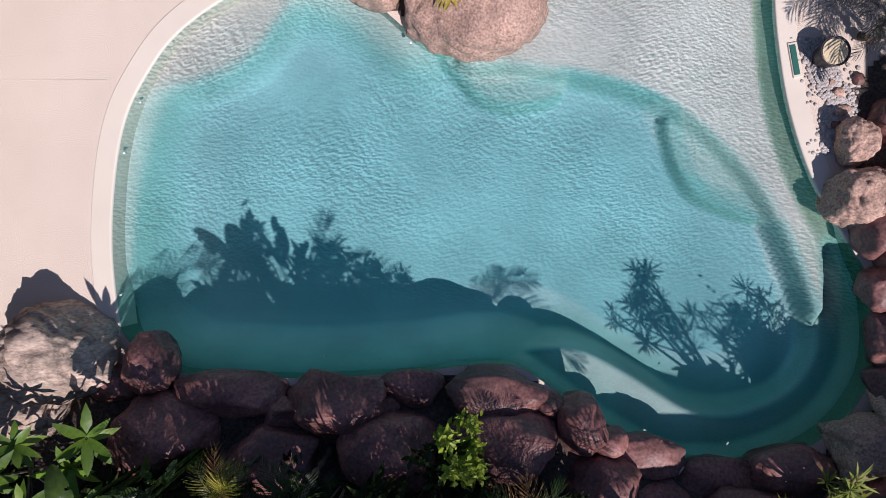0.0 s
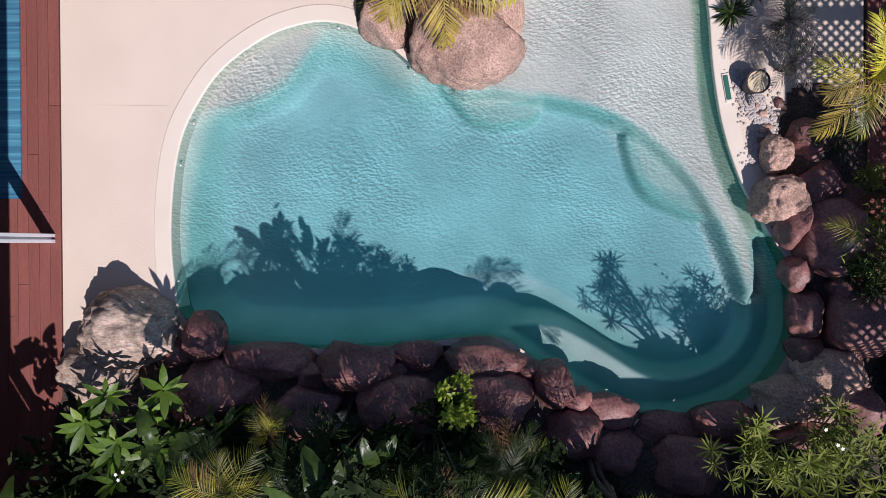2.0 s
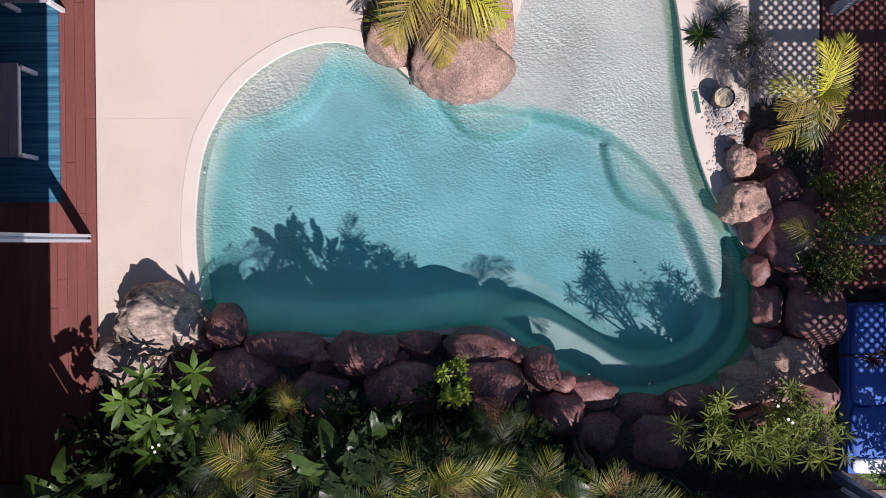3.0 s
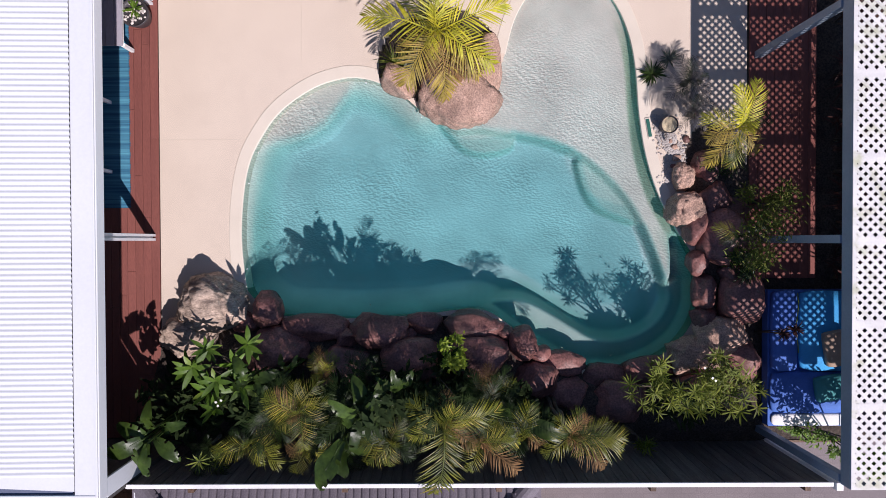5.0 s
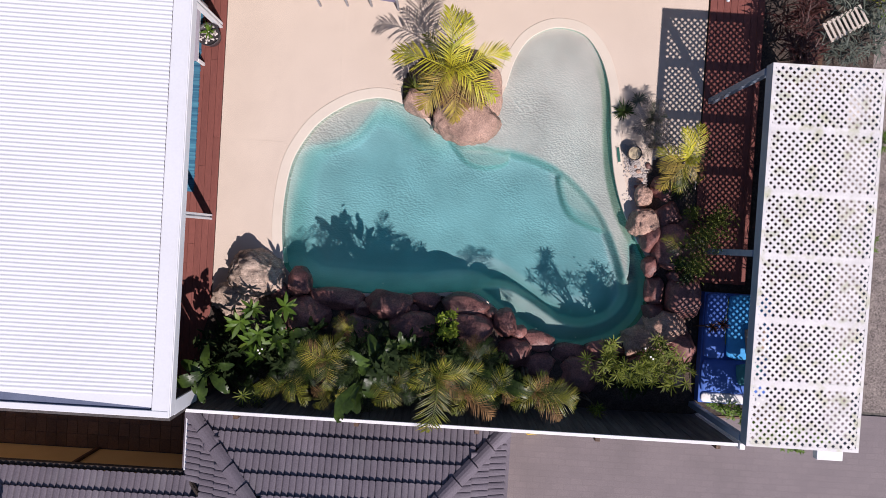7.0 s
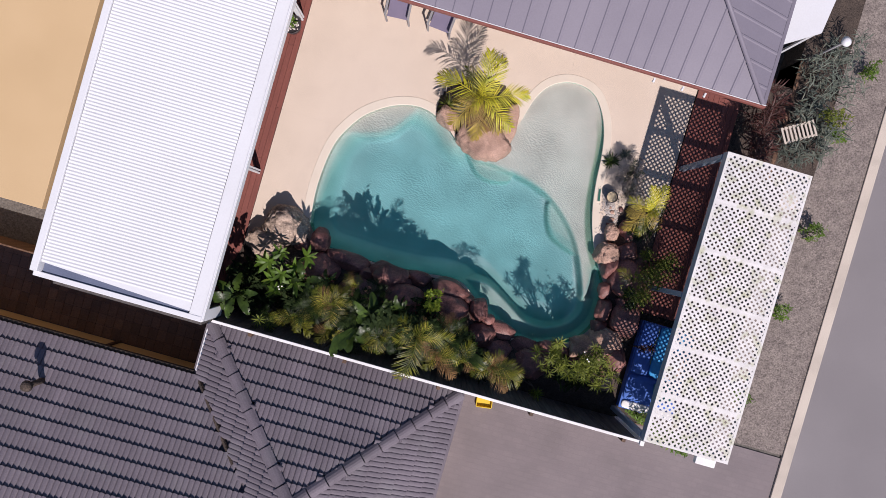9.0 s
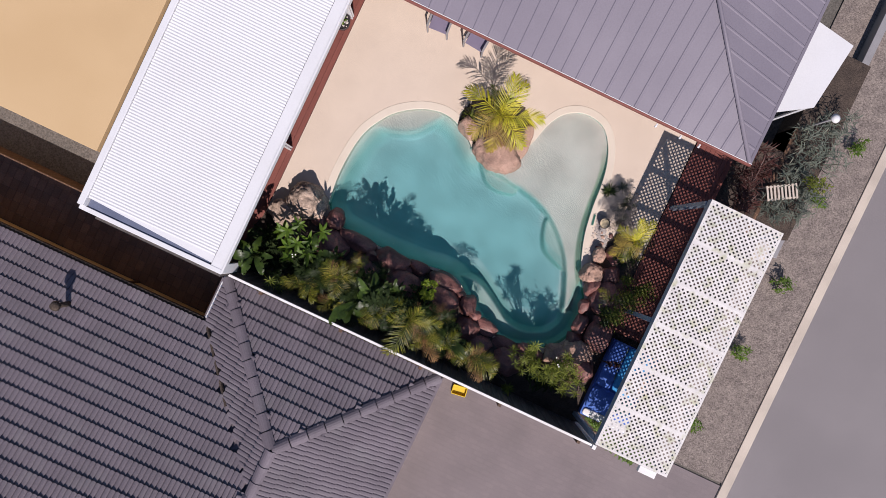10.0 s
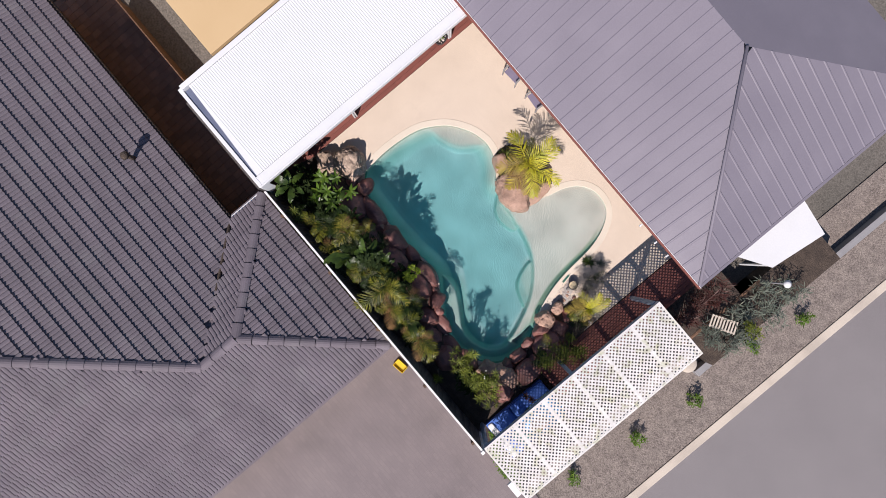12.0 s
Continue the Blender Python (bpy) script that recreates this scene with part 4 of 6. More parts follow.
# ---- neighbour's tiled roof ----
def tile_mesh(w, l):
    """A concrete tile with two rolls and rounded noses; it lies along -y downhill, on its upper face."""
    bm = bmesh.new()
    half = [-0.5, -0.43, -0.28, 0.0, 0.28, 0.43, 0.5]
    xs = [w * (0.5 * h - 0.25) for h in half] + [w * (0.5 * h + 0.25) for h in half[1:]]
    zs = [-0.008, 0.014, 0.024, 0.028, 0.024, 0.014, -0.008, 0.014, 0.024, 0.028, 0.024, 0.014, -0.008]
    nose = [0.09 * abs(h) ** 2 for h in half] + [0.09 * abs(h) ** 2 for h in half[1:]]
    rows = []
    for y, dz in ((-l / 2, 0.050), (l / 2, 0.0)):
        rows.append([bm.verts.new((x, y + (r if y < 0 else 0.0), z + dz)) for x, z, r in zip(xs, zs, nose)])
    low = [bm.verts.new((x, -l / 2 + r, z - 0.004)) for x, z, r in zip(xs, zs, nose)]
    for k in range(len(xs) - 1):
        bm.faces.new((rows[0][k], rows[0][k + 1], rows[1][k + 1], rows[1][k]))
        bm.faces.new((low[k], low[k + 1], rows[0][k + 1], rows[0][k]))
    return mesh_of(bm, "roof_tile", M["tile"])


def neighbour_roof():
    house = thing("neighbour_house", label="neighbour's house with grey concrete-tiled hip roof", category="house")
    z0, s = 1.05, 0.40
    xe, xw, yn, ym = 1.42, -5.05, -3.95, -5.32
    # each slope: origin at its eave, uphill direction, test of its stretch
    def north_front(x, y): return min(yn - y, x - xw, xe - x)
    def main(x, y): return min(ym - y, xe - x)

    def height(x, y):
        a = north_front(x, y) if y <= yn else -1
        b = main(x, y) if y <= ym else -1
        return max(a, b)
    slopes = [((0, -1), lambda x, y: yn - y, 1), ((1, 0), lambda x, y: x - xw, 1), ((0, -1), lambda x, y: ym - y, 0), ((-1, 0), lambda x, y: xe - x, 2)]
    base = tile_mesh(0.264, 0.405)
    roof = part("roof_deck", bmesh.new(), M["tile"], house)
    near, far = [], []
    slope_len = math.sqrt(1 + s * s)
    for (ux, uy), dist, kind in slopes:
        for r in range(60):
            d = 0.352 * (r + 0.5)
            for c in range(-105, 105):
                q = 0.26 * (c + 0.5)
                if ux == 0:
                    x, y = q - 1.8, (yn if kind == 1 else ym) - d
                else:
                    x, y = (xw + d if kind == 1 else xe - d), q - 8.0
                if not (-16 < x < 2 and -18 < y < -3.9):
                    continue
                h = height(x, y)
                if h <= 0 or abs(dist(x, y) - h) > 0.02:
                    continue
                if kind == 1 and north_front(x, y) < main(x, y) - 0.001 and y <= ym:
                    continue
                turn = math.degrees(math.atan2(-ux, uy)) if ux == 0 else (-90 if ux > 0 else 90)
                turn = 180 if ux == 0 else turn
                m = pose(x, y, z0 + s * h, 0, 0, turn) @ pose(0, 0, 0, math.degrees(math.atan(s)), 0, 0)
                (near if (-9.0 < x and y > -6.8) else far).append(m)
    near.sort(key=lambda m: -m.translation.y)
    for m in near[:300]:
        ob = new("roof_tile", base)
        ob.parent = house
        ob.matrix_basis = m
    verts, faces = [], []
    bv = [v.co.copy() for v in base.vertices]
    bf = [tuple(p.vertices) for p in base.polygons]
    for m in near[300:] + far:
        o = len(verts)
        verts += [tuple(m @ v) for v in bv]
        faces += [tuple(o + i for i in f) for f in bf]
    me = bpy.data.meshes.new("roof_tiles")
    me.from_pydata(verts, [], faces)
    me.materials.append(M["tile"])
    ob = new("roof_tiles", me)
    ob.parent = house
    ob["kind"] = "stuff"
    # a solid roof under the tiles
    bm = bmesh.new()
    xs, ys = np.arange(-16.0, xe + 0.01, 0.2), np.arange(-18.0, yn + 0.01, 0.2)
    vs = {}
    for i, x in enumerate(xs):
        for j, y in enumerate(ys):
            h = height(x, y)
            if h > -0.25:
                vs[i, j] = bm.verts.new((x, y, z0 - 0.06 + s * max(h, 0)))
    for (i, j) in list(vs):
        q = [(i, j), (i + 1, j), (i + 1, j + 1), (i, j + 1)]
        if all(k in vs for k in q):
            bm.faces.new([vs[k] for k in q])
    bm.to_mesh(roof.data)
    bm.free()
    # hip and ridge caps, one by one
    cap_bm = bmesh.new()
    bands = []
    for y, wide, lift in ((-0.225, 0.150, 0.0), (-0.2249, 0.152, 0.030), (0.225, 0.140, 0.010)):
        bands.append([cap_bm.verts.new((wide * q, y, lift + 0.075 * (1 - q * q) + (0.03 if lift else 0.0))) for q in (-1, -0.6, -0.2, 0.2, 0.6, 1)])
    for a, b in zip(bands, bands[1:]):
        for k in range(5):
            cap_bm.faces.new((a[k], a[k + 1], b[k + 1], b[k]))
    cap = mesh_of(cap_bm, "hip_cap", M["tile"])
    runs = [((xe, yn), (-1.815, -7.185)), ((xw, yn), (-1.815, -7.185)), ((-1.815, -7.185), (-1.815, -8.55)), ((-1.815, -8.55), (-9.5, -16.2))]
    for (ax, ay), (bx, by) in runs:
        n = int(math.hypot(bx - ax, by - ay) / 0.42)
        for k in range(n):
            t = (k + 0.5) / n
            x, y = ax + (bx - ax) * t, ay + (by - ay) * t
            a = Vector((ax, ay, z0 + s * max(0, height(ax, ay))))
            b = Vector((bx, by, z0 + s * max(0, height(bx, by))))
            d = (b - a).normalized()
            ob = new("hip_cap", cap)
            ob.parent = house
            ob.matrix_basis = Matrix.Translation((x, y, z0 + s * height(x, y) - 0.01)) @ d.to_track_quat("Y", "Z").to_matrix().to_4x4()
    # valley where the front roof meets the main slope
    part("valley", tube(bmesh.new(), [(xw, ym, z0 + 0.02), (xw + 1.6, ym - 1.6, z0 + 0.03 + s * 1.6)], (0.05, 0.05), 6), M["soil"], house, "dark open valley gutter")
    part("gutter", boxed(xe + 0.0, xe + 0.10, -16, yn, z0 - 0.12, z0 - 0.01, 0.01), M["tile"], house)
    part("gutter", boxed(-16, xw - 0.11, ym, ym + 0.10, z0 - 0.12, z0 - 0.005, 0.01), M["soil"], house, "dark eaves gutter")
    part("gutter", boxed(xw - 0.10, xw, ym + 0.11, yn, z0 - 0.12, z0 - 0.005, 0.01), M["white_metal"], house, "pale barge gutter")
    part("wall", boxed(-15.5, xe - 0.5, -17, ym - 0.38, OUT_Z, z0 - 0.13), M["ochre"], house, "ochre rendered wall")
    part("downpipe", boxed(-8.12, -8.04, ym - 0.379, ym - 0.31, OUT_Z, z0 - 0.125, 0.01), M["brown_brick"], house, "brown downpipe")
    part("wall", boxed(xw + 0.15, xe - 0.5, ym - 0.379, yn - 0.3, OUT_Z, z0 - 0.13), M["ochre"], house)
    for x in (-8.45, ):
        pipe = part("vent_pipe", tube(bmesh.new(), [(x, -6.3, z0 + 0.3), (x, -6.3, z0 + 0.95)], (0.07, 0.07), 12), M["soil"], house, "black vent pipe", True)
        part("vent_cap", tube(bmesh.new(), [(x, -6.3, z0 + 0.955), (x, -6.3, z0 + 1.05)], (0.14, 0.10), 12), M["soil"], pipe, smooth=True)
    return house


neighbour_roof()
tagged(part("yard_floor_east", boxed(5.41, 7.89, -3.68, 6.19, -0.10, -0.012), M["soil"]), "dark soil and boards under the pergola", "ground", kind="structure")


# ---- planting ----
M.update(
    frond=mat("yellow-green palm frond", (0.215, 0.213, 0.022), (0.054, 0.078, 0.010), 3.5, 0.36, 30, 0.3, 0.1, vary=0.38, transl=0.22, spec=0.3, leaf_tip=(0.46, 0.32, 0.07)),
    frond_gold=mat("golden ageing palm frond", (0.44, 0.33, 0.055), (0.28, 0.21, 0.045), 4.5, 0.5, 30, 0.3, 0.1, vary=0.15, transl=0.2, spec=0.3, leaf_tip=(0.40, 0.24, 0.08)),
    frond_grey=mat("shadow-toned dry grey frond", (0.20, 0.175, 0.175), (0.11, 0.10, 0.095), 4.5, 0.7, 30, 0.3, 0.1, vary=0.2, transl=0.1, spec=0.2, leaf_tip=(0.26, 0.22, 0.20)),
    frond_lime=mat("bright lime palm frond", (0.60, 0.53, 0.035), (0.37, 0.38, 0.032), 3.5, 0.5, 30, 0.25, 0.1, vary=0.15, transl=0.22, spec=0.4, leaf_tip=(0.62, 0.50, 0.03)),
    frond_dark=mat("deep green frond", (0.034, 0.057, 0.013), (0.017, 0.033, 0.009), 3.5, 0.36, 30, 0.3, 0.1, vary=0.2, transl=0.25, spec=0.25, leaf_tip=(0.065, 0.095, 0.022)),
    frond_dry=mat("dry brown frond", (0.25, 0.125, 0.045), (0.16, 0.095, 0.036), 4, 0.7, 30, 0.3, 0.1, vary=0.2, transl=0.2, leaf_tip=(0.40, 0.26, 0.12)),
    leaf=mat("glossy green leaf", (0.130, 0.225, 0.028), (0.075, 0.145, 0.018), 5, 0.45, 25, 0.2, 0.1, vary=0.2, transl=0.3, spec=0.3, leaf_tip=(0.26, 0.34, 0.06)),
    leaf_broad=mat("broad banana leaf", (0.060, 0.100, 0.018), (0.026, 0.048, 0.011), 4, 0.34, 18, 0.25, 0.15, vary=0.25, transl=0.3, spec=0.3),
    leaf_lime=mat("lime shrub leaf", (0.38, 0.46, 0.045), (0.24, 0.34, 0.035), 5, 0.45, 25, 0.2, 0.1, vary=0.1, transl=0.35, leaf_tip=(0.50, 0.52, 0.05)),
    leaf_olive=mat("yellow-green oleander leaf", (0.21, 0.245, 0.036), (0.12, 0.155, 0.025), 5, 0.55, 25, 0.2, 0.1, vary=0.2, transl=0.3, spec=0.25, leaf_tip=(0.30, 0.30, 0.06)),
    # near-black green; deep shade between the palms is put into this colour
    understory=mat("shade-darkened understory leaf", (0.030, 0.046, 0.016), (0.018, 0.030, 0.012), 5, 0.8, 25, 0.3, 0.1, transl=0.15, spec=0.06, leaf_tip=(0.07, 0.09, 0.03)),
    bark=mat("grey-brown stem", (0.105, 0.082, 0.062), (0.065, 0.052, 0.04), 6, 0.85, 30, 0.3, 0.4),
    red_leaf=mat("red cordyline leaf", (0.105, 0.036, 0.030), (0.050, 0.021, 0.018), 5, 0.45, 25, 0.2, 0.1, transl=0.2),
    flower=mat("white flower", (0.8, 0.78, 0.72), (0.75, 0.72, 0.6), 6, 0.6, 25, 0.1, 0.0),
    grey_leaf=mat("grey-green leaf", (0.15, 0.17, 0.14), (0.10, 0.12, 0.095), 5, 0.6, 25, 0.2, 0.1, transl=0.15, vary=0.2, leaf_tip=(0.2,0.2,0.15)),
)


def blade(bm, base, along, side, up, length, width, droop=0.3, segs=3, fold=0.12):
    """A pointed leaf of two folded halves."""
    prev = None
    for k in range(segs + 1):
        t = k / segs
        w = width * 0.5 * (math.sin(math.pi * min(1.0, t * 0.86 + 0.12)) ** 0.8 if t < 1 else 0.02)
        c = base + along * (length * t) - up * (droop * length * t * t)
        row = (bm.verts.new(c - side * w + up * fold * w), bm.verts.new(c), bm.verts.new(c + side * w + up * fold * w))
        if prev:
            bm.faces.new((prev[0], prev[1], row[1], row[0]))
            bm.faces.new((prev[1], prev[2], row[2], row[1]))
        prev = row


def frond_mesh(name, material, seed, leaflets=17, lift=0.45, droop=0.75, spread=0.40, width=0.026, ragged=0.15):
    """A feather frond one metre long that grows along +x."""
    rnd = random.Random(seed)
    bm = bmesh.new()
    pts = []
    for k in range(13):
        t = k / 12
        pts.append(Vector((t * (1 - 0.12 * t), 0.03 * math.sin(3 * t + seed), lift * t - droop * t * t * 0.8)))
    tube(bm, pts, [0.013 * (1 - 0.85 * k / 12) for k in range(13)], 5)
    for k in range(leaflets):
        t = 0.12 + 0.86 * k / (leaflets - 1)
        i = min(11, int(t * 12))
        f = t * 12 - i
        c = pts[i].lerp(pts[i + 1], f)
        along = (pts[i + 1] - pts[i]).normalized()
        reach = spread * (math.sin(math.pi * (0.16 + 0.78 * t)) ** 0.7)
        for s in (-1, 1):
            if rnd.random() < ragged * 0.3:
                continue
            ang = radians(62 - 34 * t + rnd.uniform(-6, 6))
            d = along * math.cos(ang) + Vector((0, s, 0)) * math.sin(ang) + Vector((0, 0, rnd.uniform(0.05, 0.3)))
            d.normalize()
            up = Vector((0, 0, 1))
            side = d.cross(up).normalized()
            blade(bm, c, d, side, side.cross(d).normalized(), reach * rnd.uniform(0.85, 1.1), width * rnd.uniform(0.8, 1.15), rnd.uniform(0.25, 0.55), 3, 0.25)
    return mesh_of(bm, name, material, True)


BROAD_LEAFLETS = ("frond_lime", "frond_gold")
FRONDS = {k: [frond_mesh("frond", M[k], s + 10 * i, 18 if k in BROAD_LEAFLETS else 22, lift=l, droop=d, width=0.021 if k in BROAD_LEAFLETS else 0.0135) for s, (l, d) in enumerate(((0.55, 0.7), (0.35, 0.75), (0.75, 0.65)))]
          for i, k in enumerate(("frond", "frond_lime", "frond_dark", "frond_dry", "frond_gold", "frond_grey"))}
LONG_FRONDS = {k: [frond_mesh("frond", M[k], s + 10 * i + 5, 24 if k in BROAD_LEAFLETS else 30, lift=l, droop=d, width=0.020 if k in BROAD_LEAFLETS else 0.0140, spread=0.34) for s, (l, d) in enumerate(((0.55, 0.7), (0.35, 0.75), (0.75, 0.65)))]
               for i, k in enumerate(("frond", "frond_lime", "frond_dark", "frond_dry", "frond_gold", "frond_grey"))}


def palm(x, y, z, fronds, label, base=0.05, stems=1, seed=1, thick=0.04, tint="frond"):
    """A clumping palm: ringed stems and feather fronds of (bearing, length, tilt, kind)."""
    rnd = random.Random(seed)
    p = thing("palm", (x, y, base), label=label, category="palm")
    for k in range(stems):
        a = rnd.uniform(0, 6.28)
        foot = Vector((0.12 * math.cos(a), 0.12 * math.sin(a), -0.05)) * (0 if stems == 1 else 1)
        pts = [foot.lerp(Vector((0, 0, z - base)), t / 6) + Vector((0.02 * math.sin(t * 2 + k), 0.02 * math.cos(t * 1.7 + k), 0)) * (t < 6) for t in range(7)]
        part("trunk", tube(bmesh.new(), pts, [thick * w for w in (1.15, 1.12, 0.98, 0.98, 0.80, 0.62, 0.22)], 9), M["bark"], p, smooth=True)
    spears = [(rnd.uniform(0, 360), 0.36 * fronds[0][1] + 0.08, rnd.uniform(48, 72), fronds[k % 2][3]) for k in range(4)]
    for bearing, length, tilt, kind in fronds + spears:
        ob = new("frond", rnd.choice((LONG_FRONDS if length > 0.68 else FRONDS)[kind or tint]))
        ob.parent = p
        ob.matrix_basis = pose(0, 0, z - base - rnd.uniform(0, 0.12), rnd.uniform(-12, 12), -tilt, bearing) @ Matrix.Diagonal((length, length * rnd.uniform(0.9, 1.15), length, 1))
    return p


def ring(n, length, tilt, kind="", start=0, seed=0, spread=14):
    rnd = random.Random(seed)
    return [(start + k * 360 / n + rnd.uniform(-spread, spread), length * rnd.uniform(0.8, 1.1), tilt + rnd.uniform(-14, 14), kind) for k in range(n)]


B, D = "frond_dry", "frond_dark"
palm(-2.19, -2.55, 2.05, [(95, 0.55, 20, ""), (135, 0.55, 10, B), (175, 0.65, 0, ""), (60, 0.6, 15, ""), (20, 0.5, 0, ""), (215, 0.55, -5, ""), (280, 0.6, -5, ""), (320, 0.55, -10, ""), (155, 0.6, 5, "")], "yellow-green clumping palm in the bed by the fence", seed=2, stems=3)
palm(-3.00, -3.10, 1.75, [(200, 0.6, 0, ""), (330, 0.65, 5, ""), (355, 0.55, 10, ""), (290, 0.45, 0, ""), (150, 0.4, 15, D), (30, 0.45, 10, "")], "yellow-green palm close to the paling fence", seed=3, stems=2)
palm(-2.15, -3.15, 1.7, [(250, 0.5, -5, ""), (300, 0.5, -10, ""), (110, 0.4, 10, B), (350, 0.55, 0, ""), (200, 0.45, -5, B), (60, 0.45, 10, D)], "low palm with browned frond tips by the fence", seed=4, stems=2)
palm(-0.06, -2.68, 2.08, [(88, 0.52, 8, B), (150, 0.65, -5, ""), (130, 0.55, 0, ""), (205, 0.7, -5, ""), (264, 1.3, 4, ""), (280, 0.8, 0, ""), (65, 0.95, 60, ""), (40, 0.8, 66, ""), (8, 0.95, 0, ""), (345, 0.9, -5, ""), (320, 0.95, -8, B), (40, 0.6, 0, D), (170, 0.5, 0, D)], "tall feathery palm leaning over the fence", seed=5, stems=2, thick=0.05)
palm(0.45, -3.0, 2.05, [(355, 0.7, 0, ""), (320, 0.75, -5, B), (20, 0.6, 10, ""), (250, 0.45, 0, ""), (80, 0.45, 20, D)], "arching palm with browned fronds by the fence", seed=6, stems=2)
palm(1.80, -2.95, 1.95, [(75, 0.55, 20, ""), (60, 0.5, 15, B), (344, 0.9, 4, ""), (318, 0.8, 0, B), (8, 0.85, 10, ""), (30, 0.7, 25, ""), (120, 0.45, 20, ""), (215, 0.55, 0, ""), (300, 0.5, -5, "")], "yellow-green palm beside the dark rocks", seed=7, stems=2)
palm(-0.85, -2.95, 2.1, [(190, 0.6, 0, ""), (230, 0.65, -5, ""), (265, 0.5, 0, ""), (150, 0.5, 10, D), (320, 0.5, 0, D), (60, 0.5, 20, "")], "small yellow-green palm among banana leaves", seed=8, stems=2)
palm(-1.95, -2.12, 1.45, [(75, 0.5, 20, ""), (100, 0.45, 15, B), (50, 0.4, 10, ""), (120, 0.4, 5, "")], "young palm with golden fronds behind the rocks", seed=9)
palm(0.75, -2.5, 1.1, [(100, 0.5, 20, B), (60, 0.5, 15, D), (140, 0.55, 10, B), (20, 0.45, 0, ""), (330, 0.5, 0, D), (80, 0.4, 30, D)], "palm with dying brown fronds behind the rocks", seed=10)
palm(-1.28, -2.15, 1.6, [(100, 0.55, 25, D), (70, 0.5, 20, D), (130, 0.5, 15, D), (40, 0.45, 10, D), (170, 0.45, 5, D)], "dark green palm behind the rocks", seed=11)
palm(-1.56, -3.30, 1.5, [(80, 0.5, 15, D), (260, 0.65, -5, D), (235, 0.6, -5, D), (290, 0.6, -5, D), (200, 0.5, 0, D), (330, 0.5, 0, D)], "dark green cycad-like palm by the fence", seed=12)
palm(-3.75, -3.25, 1.5, [(250, 0.55, 0, D), (300, 0.6, 0, D), (340, 0.6, 0, ""), (200, 0.4, 0, D)], "dark palm beside the banana plants", seed=13)
for k, (x, y, z) in enumerate([(-2.62, -2.72, 1.55), (-1.52, -2.66, 1.72), (-0.48, -2.80, 1.45), (0.62, -2.72, 1.25)]):
    palm(x, y, z, ring(9, 0.66, 12, D, 25 * k, 160 + k) + ring(4, 0.45, 40, D, 10, 170 + k), "dark green feathery palm between the taller palms", seed=175 + k, stems=2)
palm(1.18, -3.08, 1.55, [(80, 0.62, 18, ""), (120, 0.6, 14, D), (40, 0.6, 8, D), (160, 0.55, 5, ""), (200, 0.55, 0, D), (0, 0.55, 0, ""), (320, 0.5, -5, B), (250, 0.5, -5, D)], "green palm with a browned frond near the fence", seed=181, stems=2)
palm(0.18, -3.18, 1.5, [(95, 0.6, 16, D), (130, 0.6, 12, D), (55, 0.6, 10, D), (20, 0.5, 0, D), (170, 0.5, 0, D)], "dark green palm behind the feathery palm", seed=182, stems=2)
L, G = "frond_lime", "frond_gold"
palm(-0.17, 3.28, 1.25, [(97, 1.25, 30, L), (74, 1.15, 34, L), (172, 1.32, 6, L), (14, 1.25, 2, L), (128, 0.9, 22, "frond"), (348, 1.15, -14, "frond"), (334, 1.2, -8, L), (318, 1.1, -10, G), (284, 1.2, -14, G), (238, 1.1, -12, G), (205, 0.85, -16, G), (302, 0.95, -20, "frond_dry"), (258, 0.8, -22, "frond_dry"), (255, 0.55, 20, L)],
     "bright lime palm on the rocky island bed", seed=14, stems=3, tint="frond_lime")
palm(4.64, 1.74, 1.25, [(110, 0.75, 30, "frond_lime"), (78, 0.8, 35, "frond_lime"), (160, 0.62, 10, "frond_lime"), (200, 0.6, -10, "frond_gold"), (238, 0.85, -12, "frond_gold"), (262, 0.7, -20, "frond"), (320, 0.65, -15, "frond_gold"), (20, 0.6, 5, D), (135, 0.6, 40, "frond_lime"), (345, 0.6, -20, B)], "bright lime palm beside the lattice pergola", seed=15, stems=2, thick=0.026)
palm(4.90, 0.02, 0.85, [(160, 0.5, 15, "frond"), (30, 0.5, 10, D), (200, 0.4, 10, D)], "dark palm with one golden frond among rocks", seed=16)

for k, (x, y, h) in enumerate([(6.95, -0.75, 1.25), (7.0, 0.25, 1.15), (6.95, 1.15, 1.35), (7.0, 2.05, 1.15), (6.95, 2.85, 1.3)]):
    palm(x, y, h, ring(8, 0.46, 6, D, 20 * k, 140 + k), "dark feathery palm in the strip under the lattice", seed=145 + k, thick=0.03)
# grey plants whose tone also stands in for palm shadows on the paving
palm(4.22, 2.72, 0.42, ring(11, 0.52, 8, "frond_grey", 5, 31) + ring(5, 0.40, 35, D, 20, 32), "low grey feathery cycad, partly toned for palm shadow on the paving", seed=17, thick=0.05)
palm(4.30, 2.18, 0.38, ring(9, 0.46, 8, "frond_grey", 25, 33) + [(100, 0.35, 40, D), (220, 0.35, 30, D)], "low grey feathery cycad, partly toned for palm shadow among the pebbles", seed=18, thick=0.045)


